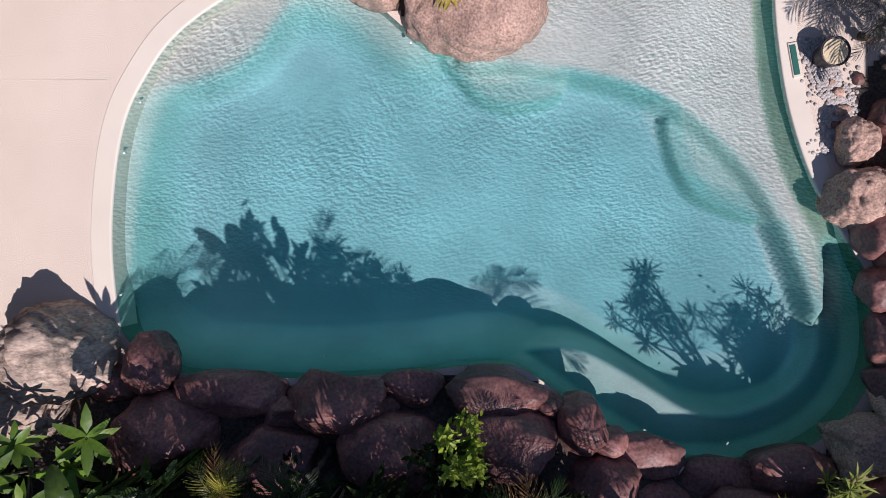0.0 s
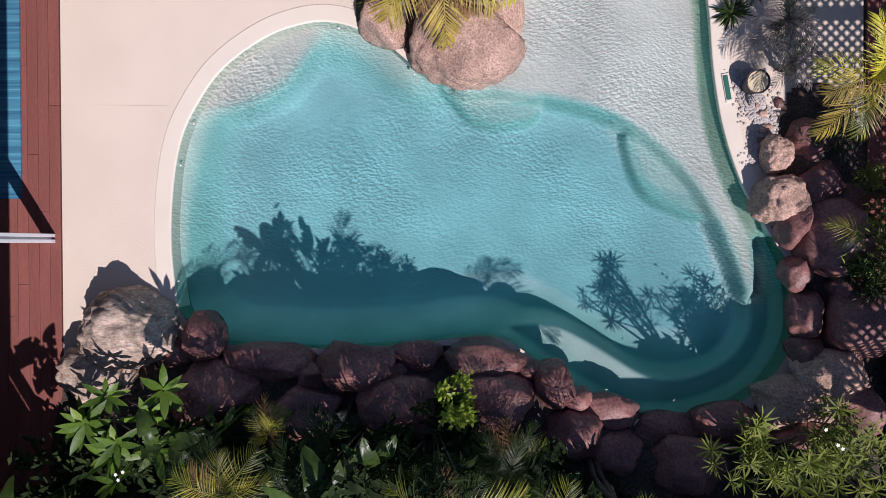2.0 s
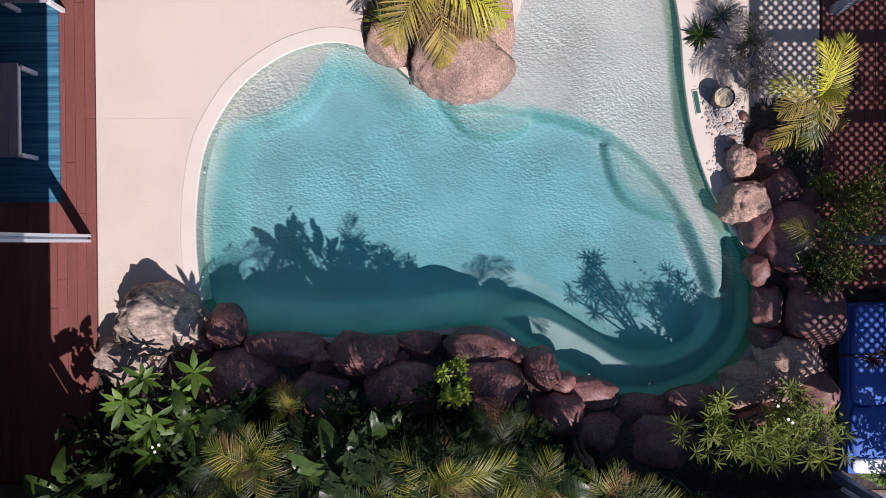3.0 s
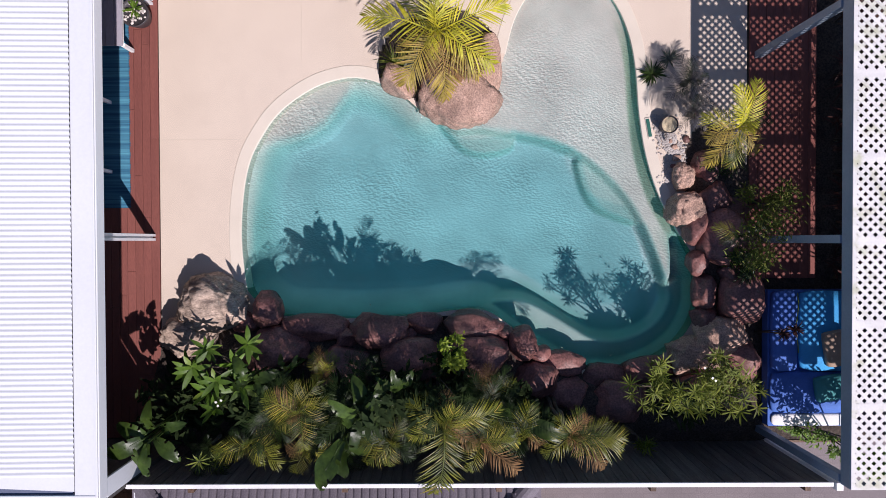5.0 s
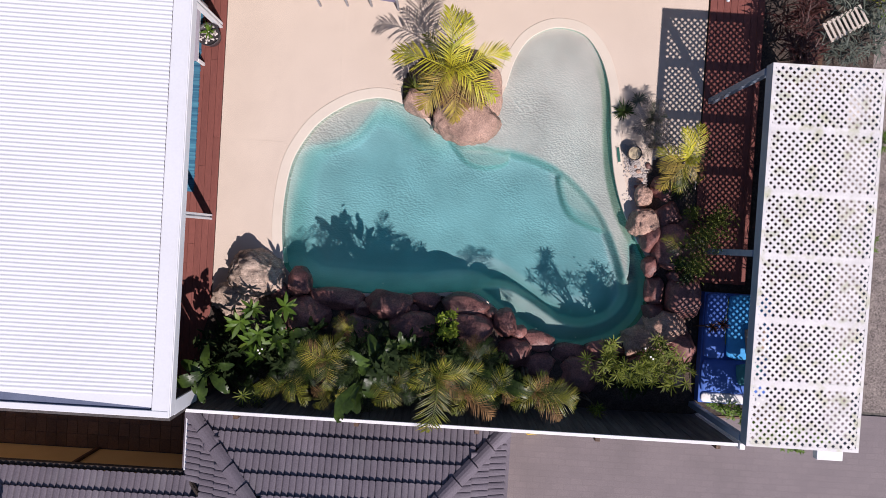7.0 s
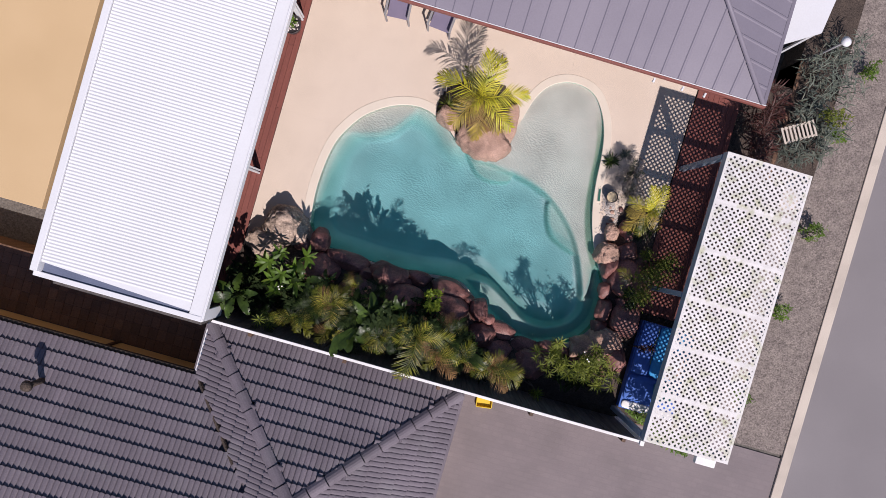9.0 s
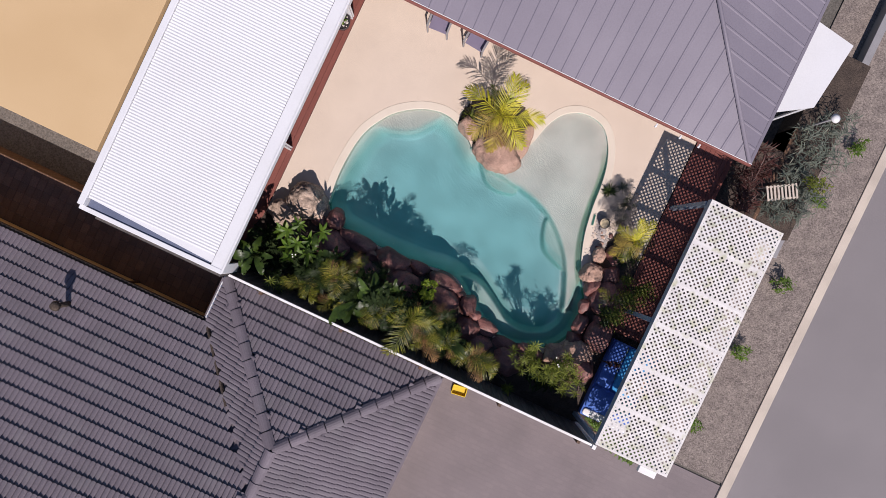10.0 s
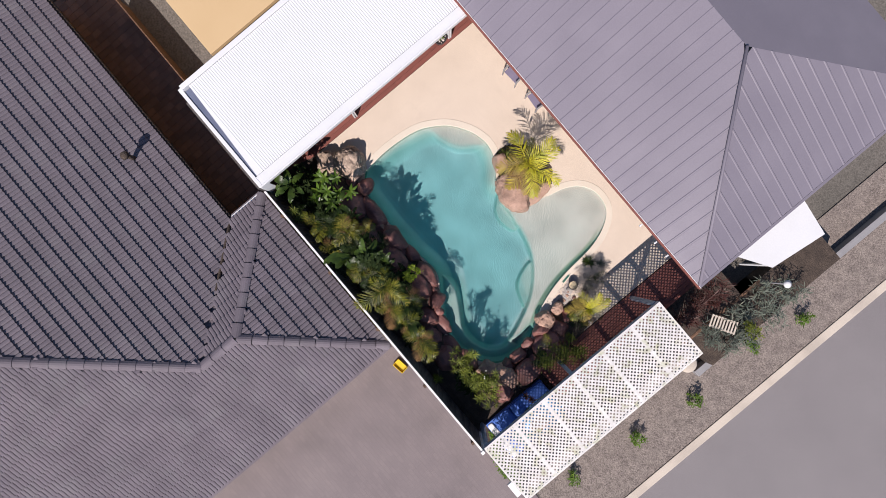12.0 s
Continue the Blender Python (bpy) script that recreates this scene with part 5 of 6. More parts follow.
# broad leaves
def broad_mesh(seed, length=1.0, width=0.34, tears=4):
    rnd = random.Random(seed)
    bm = bmesh.new()
    n = 16
    rows = []
    bend = rnd.uniform(0.5, 0.95)
    for k in range(n + 1):
        t = k / n
        w = width * 0.5 * (math.sin(math.pi * min(1, 0.06 + 0.94 * t)) ** 0.55) * (1 if k < n else 0.05)
        c = Vector((t * (1 - 0.2 * bend * t), 0.02 * math.sin(4 * t + seed), 0.5 * t - bend * t * t)) * length
        row = []
        for s in (-1, -0.5, 0, 0.5, 1):
            q = w * (1 + 0.06 * math.sin(9 * t + 3 * s + seed))
            row.append(bm.verts.new(c + Vector((0, s * q, 0.18 * abs(s) * q + 0.02 * math.sin(12 * t + 5 * s + seed)))))
        rows.append(row)
    split = {rnd.randrange(3, n - 2): rnd.choice((0, 2)) for _ in range(tears)}
    for k in range(n):
        for j in range(4):
            if k in split and (j // 2) * 2 == split[k] and j in (0, 3):
                continue
            bm.faces.new((rows[k][j], rows[k][j + 1], rows[k + 1][j + 1], rows[k + 1][j]))
    tube(bm, [r[2].co + Vector((0, 0, -0.004)) for r in rows[::2]], [0.014 * (1 - 0.8 * i / 8) * length for i in range(len(rows[::2]))], 5)
    return mesh_of(bm, "leaf_blade", M["leaf_broad"], True)


BROAD = [broad_mesh(s, 1.0, w) for s, w in ((1, 0.36), (2, 0.42), (3, 0.30), (4, 0.46))]


def banana(x, y, z, leaves, label, base=0.05, seed=1):
    rnd = random.Random(seed)
    p = thing("banana_plant", (x, y, base), label=label, category="plant")
    for bearing, length, tilt, drop in leaves:
        top = z - base - drop
        a = radians(bearing)
        foot = Vector((rnd.uniform(-0.08, 0.08), rnd.uniform(-0.08, 0.08), -0.05))
        tip = Vector((0.08 * math.cos(a), 0.08 * math.sin(a), top))
        part("stalk", tube(bmesh.new(), [foot.lerp(tip, t / 4) for t in range(5)], [0.028, 0.025, 0.022, 0.019, 0.016], 7), M["leaf_broad"], p, smooth=True)
        ob = new("leaf_blade", rnd.choice(BROAD))
        ob.parent = p
        ob.matrix_basis = pose(*tip, rnd.uniform(-25, 25), -tilt, bearing) @ Matrix.Diagonal((length * 0.82, length * 0.82, length * 0.82, 1))
    return p


banana(-4.45, -2.95, 1.95, [(200, 0.75, 10, 0.0), (160, 0.65, 20, 0.1), (270, 0.7, 0, 0.0), (240, 0.6, 5, 0.15), (320, 0.7, 0, 0.1), (100, 0.6, 30, 0.2), (20, 0.5, 20, 0.3)], "broad-leaved banana clump under the white roof", seed=31)
banana(-1.20, -2.55, 2.30, [(60, 0.7, 25, 0.0), (150, 0.75, 30, 0.1), (258, 0.95, -8, 0.35), (285, 0.8, -5, 0.3), (100, 0.7, 30, 0.15)], "tall banana plant with torn green leaves", seed=32)
banana(1.12, -2.82, 1.5, [(342, 1.15, 4, 0.0), (165, 0.5, 5, 0.05), (300, 0.65, 0, 0.3), (40, 0.5, 30, 0.35)], "banana plant with one large dark leaf", seed=33)
banana(-1.52, -2.88, 1.95, [(22, 0.62, 10, 0.05), (246, 1.15, 0, -0.1), (266, 0.8, 4, -0.05), (70, 0.6, 30, 0.0)], "banana plant with a drooping leaf by the fence", seed=37)
banana(-3.10, -2.25, 1.55, [(110, 0.55, 20, 0.0), (20, 0.6, 10, 0.1), (330, 0.5, 5, 0.1), (200, 0.45, 10, 0.2)], "low broad-leaved plant behind the boulders", seed=34)
banana(-0.75, -2.35, 1.95, [(95, 0.65, 40, 0.0), (60, 0.5, 20, 0.2), (140, 0.5, 20, 0.2)], "banana shoots with upright leaves", seed=35)
banana(-2.55, -2.15, 1.35, [(170, 0.4, 10, 0.0), (120, 0.35, 10, 0.1), (60, 0.35, 10, 0.1), (220, 0.3, 0, 0.1)], "small broad-leaved plant behind the rocks", seed=36)


# rosette shrubs: bare forked stems, each with a whorl of pointed leaves
def rosette_mesh(name, material, seed, n, length, width):
    rnd = random.Random(seed)
    bm = bmesh.new()
    for k in range(n):
        a = k * 2.4 + rnd.uniform(-0.2, 0.2)
        e = radians(10 + 50 * (k / n) ** 1.5)
        d = Vector((math.cos(a) * math.cos(e), math.sin(a) * math.cos(e), math.sin(e)))
        side = Vector((-math.sin(a), math.cos(a), 0))
        blade(bm, d * 0.015, d, side, side.cross(d) * -1, length * rnd.uniform(0.75, 1.1), width * rnd.uniform(0.85, 1.1), rnd.uniform(0.1, 0.35), 4, 0.2)
    return mesh_of(bm, name, material, True)


ROSETTE = [rosette_mesh("leaf_whorl", M["leaf"], s, 9, 0.33, 0.092) for s in (1, 2, 3)]
SMALL_ROSETTE = [rosette_mesh("leaf_whorl", M["leaf_olive"], s, 13 + s % 3, 0.175, 0.021) for s in (4, 5, 6, 7)]


def whorl_shrub(x, y, heads, meshes, label, base=0.05, seed=1, blooms=()):
    """heads: places of the whorls; each ends a stem from the base."""
    rnd = random.Random(seed)
    p = thing("shrub", (x, y, base), label=label, category="shrub")
    hubs = []
    for k in range(max(2, len(heads) // 6)):
        hx, hy, hz = heads[(k * 5) % len(heads)]
        hub = Vector(((hx - x) * 0.75, (hy - y) * 0.75, (hz - base) * 0.68))
        foot = Vector((rnd.uniform(-0.12, 0.12), rnd.uniform(-0.08, 0.08), -0.05))
        mid = foot.lerp(hub, 0.5) + Vector((rnd.uniform(-0.06, 0.06), rnd.uniform(-0.06, 0.06), 0.06))
        part("stem", tube(bmesh.new(), [foot, foot.lerp(mid, 0.5), mid, mid.lerp(hub, 0.5), hub], [0.026, 0.024, 0.021, 0.018, 0.015], 6), M["bark"], p, smooth=True)
        hubs.append(hub)
    for hx, hy, hz in heads:
        tip = Vector((hx - x, hy - y, hz - base))
        hub = min(hubs, key=lambda h: (h - tip).length)
        knee = hub.lerp(tip, 0.5) + Vector((rnd.uniform(-0.03, 0.03), rnd.uniform(-0.03, 0.03), -0.04))
        part("twig", tube(bmesh.new(), [hub, knee, tip], [0.012, 0.010, 0.008], 5), M["bark"], p, smooth=True)
        ob = new("leaf_whorl", rnd.choice(meshes))
        ob.parent = p
        s = rnd.uniform(0.78, 1.12)
        ob.matrix_basis = pose(*tip, rnd.uniform(-38, 38), rnd.uniform(-38, 38), rnd.uniform(0, 360)) @ Matrix.Diagonal((s, s, s, 1))
    for bx, by, bz in blooms:
        bm = bmesh.new()
        for k in range(5):
            a = k * math.tau / 5
            blade(bm, Vector((0, 0, 0)), Vector((math.cos(a), math.sin(a), 0.25)), Vector((-math.sin(a), math.cos(a), 0)), Vector((0, 0, 1)), 0.024, 0.018, 0.2, 2)
        ob = part("blossom", bm, M["flower"], p, "small white blossom")
        ob.matrix_basis = pose(bx - x, by - y, bz - base, 0, 0, rnd.uniform(0, 90))
    return p


whorl_shrub(-3.72, -2.35, [(-4.07, -2.06, 1.25), (-3.68, -2.26, 1.32), (-3.33, -2.39, 1.15), (-3.71, -2.72, 1.30), (-3.21, -1.70, 1.22), (-3.90, -1.79, 1.16), (-4.24, -2.13, 0.98), (-3.50, -2.05, 1.0), (-3.90, -2.52, 1.02)], ROSETTE, "frangipani with whorls of glossy green leaves", seed=41, blooms=[(-3.64, -2.57, 1.42), (-3.56, -2.54, 1.42), (-3.60, -2.62, 1.44)])
rnd = random.Random(55)
heads = []
while len(heads) < 62:
    hx, hy = rnd.uniform(2.75, 5.3), rnd.uniform(-3.1, -1.75)
    if ((hx - 4.05) / 1.12) ** 2 + ((hy + 2.42) / 0.54) ** 2 < 1 and all(math.hypot(hx - a, hy - b) > 0.055 and noise.noise((hx * 2.2, hy * 2.2, 7.0)) > -0.22 for a, b, c in heads + [(0, 0, 0)]):
        heads.append((hx, hy, rnd.uniform(1.12, 1.48) - 0.15 * abs(hx - 3.9)))
whorl_shrub(3.90, -2.75, heads, SMALL_ROSETTE, "spreading oleander shrub with white blossoms over rocks", seed=42, blooms=[(4.1, -2.2, 1.5), (4.15, -2.24, 1.5), (4.0, -2.05, 1.46)])
whorl_shrub(3.05, -3.35, [(3.28, -3.40, 0.85), (3.33, -3.48, 0.8), (3.36, -3.55, 0.75), (3.26, -3.56, 0.72), (3.2, -3.5, 0.7)], SMALL_ROSETTE, "slender leafy shrub against the dark fence", seed=43)
whorl_shrub(-3.75, -3.5, [(-3.84, -3.43, 1.6), (-3.7, -3.5, 1.5), (-3.6, -3.45, 1.5), (-3.55, -3.52, 1.45)], SMALL_ROSETTE, "small leafy shrub against the dark fence", seed=44)


def leafy(name, x, y, spread, count, size, material, label, category="shrub", base=0.05, seed=1, upright=0.5, low=0.1, kind="", width=0.4, stems=5):
    """A shrub of many small leaves in uneven clumps on thin stems."""
    rnd = random.Random(seed)
    p = thing(name, (x, y, base), label=label, category=category, kind=kind)
    bm = bmesh.new()
    clumps = []
    for k in range(max(stems * 3, 6)):
        a, r = rnd.uniform(0, 6.28), math.sqrt(rnd.random())
        clumps.append(Vector((spread[0] * r * math.cos(a), spread[1] * r * math.sin(a), low + (spread[2] - low) * rnd.random() ** 0.7)))
    for k in range(count):
        c = rnd.choice(clumps) + Vector((rnd.gauss(0, spread[0] * 0.17), rnd.gauss(0, spread[1] * 0.17), rnd.gauss(0, 0.09)))
        c.z = max(0.02, c.z)
        a, e = rnd.uniform(0, 6.28), rnd.uniform(-0.2, upright * 1.6)
        d = Vector((math.cos(a) * math.cos(e), math.sin(a) * math.cos(e), math.sin(e)))
        side = Vector((-math.sin(a), math.cos(a), 0))
        blade(bm, c, d, side, side.cross(d) * -1, size * rnd.uniform(0.6, 1.2), size * width * rnd.uniform(0.7, 1.2), rnd.uniform(0.1, 0.4), 2, 0.2)
    part("foliage", bm, material, p, smooth=True)
    for k in range(stems):
        part("stem", tube(bmesh.new(), [Vector((0, 0, -0.05)).lerp(clumps[k], t / 3) for t in range(4)], [0.014, 0.012, 0.01, 0.007], 5), M["bark"], p, smooth=True)
    return p


leafy("lime_shrub", 0.08, -1.92, (0.20, 0.26, 1.0), 420, 0.085, M["leaf_lime"], "lime-green small-leaved shrub between dark rocks", seed=51, low=0.3, width=0.45)
leafy("shrub", 0.0, -2.1, (0.35, 0.2, 0.75), 260, 0.12, M["frond_dark"], "dark green shrub between the rocks", seed=52)
leafy("shrub", 5.25, 0.0, (0.48, 0.52, 0.95), 900, 0.13, M["leaf_olive"], "olive narrow-leaved shrub beside the pergola post", seed=53, width=0.13)
leafy("shrub", 5.45, 0.62, (0.36, 0.45, 0.85), 560, 0.13, M["leaf_olive"], "olive narrow-leaved shrub at the deck edge", seed=54, width=0.14)
leafy("shrub", 5.05, -0.45, (0.30, 0.25, 0.75), 420, 0.13, M["frond_dark"], "dark narrow-leaved shrub over the rocks", seed=55, width=0.14)
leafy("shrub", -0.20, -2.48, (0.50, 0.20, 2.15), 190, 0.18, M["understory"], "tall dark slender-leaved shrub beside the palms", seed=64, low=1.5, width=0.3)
leafy("shrub", 4.45, -2.38, (0.42, 0.30, 1.22), 420, 0.15, M["leaf_olive"], "dense narrow-leaved shrub beside the oleander", seed=63, low=0.55, width=0.16)
leafy("shrub", 6.25, -3.42, (0.24, 0.12, 0.75), 260, 0.085, M["leaf"], "light green shrub under the lattice by the fence", seed=56, width=0.4)
leafy("shrub", 4.85, 1.35, (0.32, 0.28, 0.35), 200, 0.15, M["frond_dark"], "dark grassy clump under the palm", seed=57, width=0.12)
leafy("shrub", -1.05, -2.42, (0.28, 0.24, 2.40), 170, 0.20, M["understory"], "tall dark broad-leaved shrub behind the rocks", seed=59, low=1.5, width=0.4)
# fill shrubs whose darkened leaves make the gaps read as deep shade
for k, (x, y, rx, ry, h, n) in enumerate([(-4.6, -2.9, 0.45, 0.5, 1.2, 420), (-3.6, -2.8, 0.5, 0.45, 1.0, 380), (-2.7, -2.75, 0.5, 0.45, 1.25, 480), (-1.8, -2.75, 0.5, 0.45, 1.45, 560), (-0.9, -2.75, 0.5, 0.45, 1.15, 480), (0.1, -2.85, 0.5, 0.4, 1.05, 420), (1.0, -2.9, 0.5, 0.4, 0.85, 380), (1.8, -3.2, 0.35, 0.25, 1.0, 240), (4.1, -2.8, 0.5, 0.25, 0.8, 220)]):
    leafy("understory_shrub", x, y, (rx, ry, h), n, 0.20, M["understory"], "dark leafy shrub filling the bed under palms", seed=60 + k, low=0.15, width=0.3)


# tufts of narrow leaves
def tuft(x, y, z, n, length, material, label, name="tuft", seed=1, width=0.02, rise=0.7, category="plant"):
    rnd = random.Random(seed)
    bm = bmesh.new()
    for k in range(n):
        a, e = rnd.uniform(0, 6.28), rnd.uniform(0.15, 1.4) * rise
        d = Vector((math.cos(a) * math.cos(e), math.sin(a) * math.cos(e), math.sin(e)))
        side = Vector((-math.sin(a), math.cos(a), 0))
        blade(bm, Vector((0, 0, 0)), d, side, side.cross(d) * -1, length * rnd.uniform(0.6, 1.1), width, rnd.uniform(0.1, 0.5), 3, 0.3)
    ob = part(name, bm, material, smooth=True)
    ob.matrix_basis = pose(x, y, z)
    return tagged(ob, label, category)


tuft(3.68, 2.92, 0.02, 55, 0.29, M["frond_dark"], "spiky dark green plant at the pool edge", "spiky_plant", 71, 0.028)
tuft(3.98, 3.18, 0.02, 50, 0.22, M["grey_leaf"], "spiky grey-green plant on the paving edge", "spiky_plant", 72, 0.022)
tuft(-0.92, 3.10, 0.16, 70, 0.36, M["leaf_olive"], "dark grassy tuft beside the pink boulder", "grass_tuft", 73, 0.014)
tuft(-0.60, 3.25, 0.12, 40, 0.30, M["grey_leaf"], "grey-green tuft on the island bed", "grass_tuft", 74, 0.02)
cord = thing("cordyline", (5.50, -1.70, 0.02), label="red cordyline leaning over the blue daybed", category="plant")
for k, (x, y) in enumerate(((5.63, -1.62), (5.84, -1.56))):
    part("stem", tube(bmesh.new(), [(0.02, -0.02, -0.02), ((x - 5.5) * 0.5, (y + 1.7) * 0.5, 0.4), (x - 5.5, y + 1.7, 0.74)], (0.014, 0.012, 0.01), 6), M["bark"], cord, smooth=True)
    head = tuft(x - 5.5, y + 1.7, 0.73, 40, 0.17, M["red_leaf"], "", "leaf_head", 75 + k, 0.018)
    head.parent = cord
    del head["category"]


# ---- furniture and small things ----
M.update(
    rug=mat("blue striped woven rug", (0.075, 0.255, 0.35), (0.018, 0.090, 0.17), 1.0, 0.85, 9, 0.3, 0.2, stretch=(0.25, 22, 1)),
    blue=mat("blue outdoor fabric", (0.075, 0.17, 0.52), (0.06, 0.14, 0.46), 2.5, 0.7, 60, 0.12, 0.15),
    blue_light=mat("light blue outdoor fabric", (0.05, 0.34, 0.68), (0.04, 0.29, 0.62), 2.5, 0.7, 60, 0.12, 0.15),
    teal=mat("teal cushion fabric", (0.05, 0.24, 0.25), (0.04, 0.20, 0.21), 3, 0.75, 60, 0.12, 0.15),
    tan_fabric=mat("tan cushion fabric", (0.38, 0.27, 0.20), (0.33, 0.23, 0.17), 3, 0.8, 60, 0.12, 0.15),
    lilac=mat("grey-lilac sling fabric", (0.22, 0.19, 0.27), (0.19, 0.165, 0.24), 3, 0.7, 60, 0.12, 0.15),
    grey_frame=mat("grey outdoor frame", (0.30, 0.29, 0.30), (0.26, 0.25, 0.26), 3, 0.5, 40, 0.1, 0.05),
    pot=mat("dark glazed pot", (0.06, 0.05, 0.055), (0.04, 0.035, 0.04), 4, 0.4, 40, 0.15, 0.1),
    pebble=mat("pale river pebble", (0.68, 0.61, 0.57), (0.52, 0.46, 0.43), 9, 0.75, 60, 0.2, 0.15, vary=0.3),
    terracotta=mat("buff stone", (0.74, 0.60, 0.40), (0.64, 0.51, 0.33), 4, 0.85, 40, 0.2, 0.3),
    yellow=mat("yellow plastic", (0.75, 0.52, 0.02), (0.68, 0.46, 0.02), 3, 0.45, 40, 0.06, 0.02),
    green_plastic=mat("green plastic", (0.03, 0.13, 0.10), (0.025, 0.11, 0.085), 3, 0.5, 40, 0.1, 0.05),
    bench_top=mat("pale lilac bench boards", (0.36, 0.33, 0.38), (0.31, 0.285, 0.33), 2, 0.6, 40, 0.1, 0.1, stretch=(1, 0.3, 1), vary=0.06),
    brown_tile=mat("brown glazed path tile", (0.17, 0.095, 0.058), (0.125, 0.07, 0.045), 1.5, 0.45, 30, 0.25, 0.2, vary=0.22, spec=0.5),
    glass_dark=mat("dark lamp lens", (0.3, 0.3, 0.3), (0.25, 0.25, 0.25), 3, 0.2, 40, 0.05, 0.0),
)


def cushion(bm, x0, x1, y0, y1, z0, z1):
    """A padded block with puffed faces."""
    made = bmesh.ops.create_cube(bm, size=1.0)["verts"]
    es = list({e for v in made for e in v.link_edges})
    bmesh.ops.subdivide_edges(bm, edges=es, cuts=4, use_grid_fill=True)
    for v in bm.verts:
        if v.tag:
            continue
        v.tag = True
        p = v.co
        r = 1 - 0.10 * (abs(p.x * 2) ** 4) * (abs(p.z * 2) ** 2) - 0.06 * (abs(p.y * 2) ** 4)
        q = 1 + 0.25 * (1 - (2 * p.x) ** 2) * (1 - (2 * p.y) ** 2)
        v.co = Vector(((x0 + x1) / 2 + p.x * (x1 - x0) * r, (y0 + y1) / 2 + p.y * (y1 - y0) * (1 - 0.06 * abs(2 * p.x) ** 4), (z0 + z1) / 2 + p.z * (z1 - z0) * q))
    return bm


# rug and white bench on the west deck
bm = boxed(-7.4, -5.70, 0.56, 5.76, 0.024, 0.034, 0.003)
for k in range(170):  # short fringe along the edge
    box(bm, -5.702, -5.688 + 0.006 * math.sin(k * 5.3), 0.575 + k * 0.0305, 0.593 + k * 0.0305, 0.024, 0.030)
tagged(part("rug", bm, M["rug"], smooth=True), "blue striped woven rug on the red deck", "rug")


def bench(x, y):
    """A low slatted bench with a pale lilac top and white legs."""
    b = thing("white_bench", (x, y, 0.041), label="low pale slatted bench on the blue rug", category="bench", group="benches on the patio")
    for k in range(5):
        part("slat", boxed(-0.36 + k * 0.144, -0.36 + k * 0.144 + 0.136, -0.66, 0.66, 0.375, 0.40, 0.004), M["bench_top"], b)
    for dx in (-0.33, 0.32):
        part("rail", boxed(dx - 0.02, dx + 0.02, -0.62, 0.62, 0.32, 0.374), M["white_paint"], b)
        for dy in (-0.62, 0.62):
            part("leg", boxed(dx - 0.025, dx + 0.035, dy - 0.03, dy + 0.03, 0.0, 0.318, 0.004), M["white_paint"], b, "white square leg")
    return b


first = bench(-6.36, 1.83)
copy_thing(first, pose(-5.94, 3.99, 0.041))


# planted pot beside the post
def round_pot(name, x, y, z, profile, material, label, category="pot"):
    bm = bmesh.new()
    rings = []
    for r, h in profile:
        rings.append([bm.verts.new((r * math.cos(k * math.tau / 28), r * math.sin(k * math.tau / 28), h)) for k in range(28)])
    for a, b in zip(rings, rings[1:]):
        for k in range(28):
            bm.faces.new((a[k], a[(k + 1) % 28], b[(k + 1) % 28], b[k]))
    bm.faces.new(rings[0][::-1])
    bm.faces.new(rings[-1])
    p = thing(name, (x, y, z), label=label, category=category)
    part("bowl", bm, material, p, smooth=True)
    return p


def pebble_mesh(seed):
    rnd = random.Random(seed)
    bm = bmesh.new()
    bmesh.ops.create_icosphere(bm, subdivisions=1, radius=1.0)
    for v in bm.verts:
        v.co *= rnd.uniform(0.85, 1.1)
        v.co.z *= 0.6
    return mesh_of(bm, "pebble", M["pebble"], True)


PEBBLES = [pebble_mesh(s) for s in range(4)]
pot = round_pot("planter_pot", -5.42, 3.93, 0.021, [(0.14, 0.0), (0.20, 0.12), (0.235, 0.28), (0.25, 0.34), (0.235, 0.345), (0.215, 0.31), (0.10, 0.305)], M["pot"], "dark round pot with pebbles and a succulent")
rnd = random.Random(9)
for k in range(60):
    a, r = rnd.uniform(0, 6.28), 0.20 * math.sqrt(rnd.random())
    ob = new("pebble", PEBBLES[k % 4])
    ob.parent = pot
    s = rnd.uniform(0.016, 0.028)
    ob.matrix_basis = pose(r * math.cos(a), r * math.sin(a), 0.315, 0, 0, rnd.uniform(0, 360)) @ Matrix.Diagonal((s, s * 1.3, s, 1))
succulent = tuft(0.0, 0.06, 0.31, 36, 0.20, M["leaf"], "", "succulent", 81, 0.03)
succulent.parent = pot
del succulent["category"]

# blue daybed under the pergola
bed_thing = thing("daybed", (6.12, -2.12, -0.01), label="low blue daybed with loose cushions under the lattice", category="daybed")
part("platform", boxed(-0.49, 0.98, -1.22, 1.18, 0.10, 0.30, 0.012), M["blue"], bed_thing, "blue painted platform")
for dx in (-0.42, 0.92):
    for dy in (-1.12, 1.1):
        part("leg", boxed(dx - 0.04, dx + 0.04, dy - 0.04, dy + 0.04, 0.0, 0.099), M["blue"], bed_thing)
part("mattress", cushion(bmesh.new(), -0.48, -0.02, -0.22, 1.17, 0.302, 0.42), M["blue"], bed_thing, "blue mattress", True)
part("mattress", cushion(bmesh.new(), 0.0, 0.97, -0.22, 1.17, 0.302, 0.43), M["blue_light"], bed_thing, "lighter blue mattress", True)
part("mattress", cushion(bmesh.new(), -0.48, 0.97, -0.97, -0.25, 0.302, 0.38), M["blue"], bed_thing, "blue mattress", True)
part("sheet_fold", cushion(bmesh.new(), -0.44, 0.97, -1.20, -0.99, 0.302, 0.345), M["white_paint"], bed_thing, "white folded sheet", True)
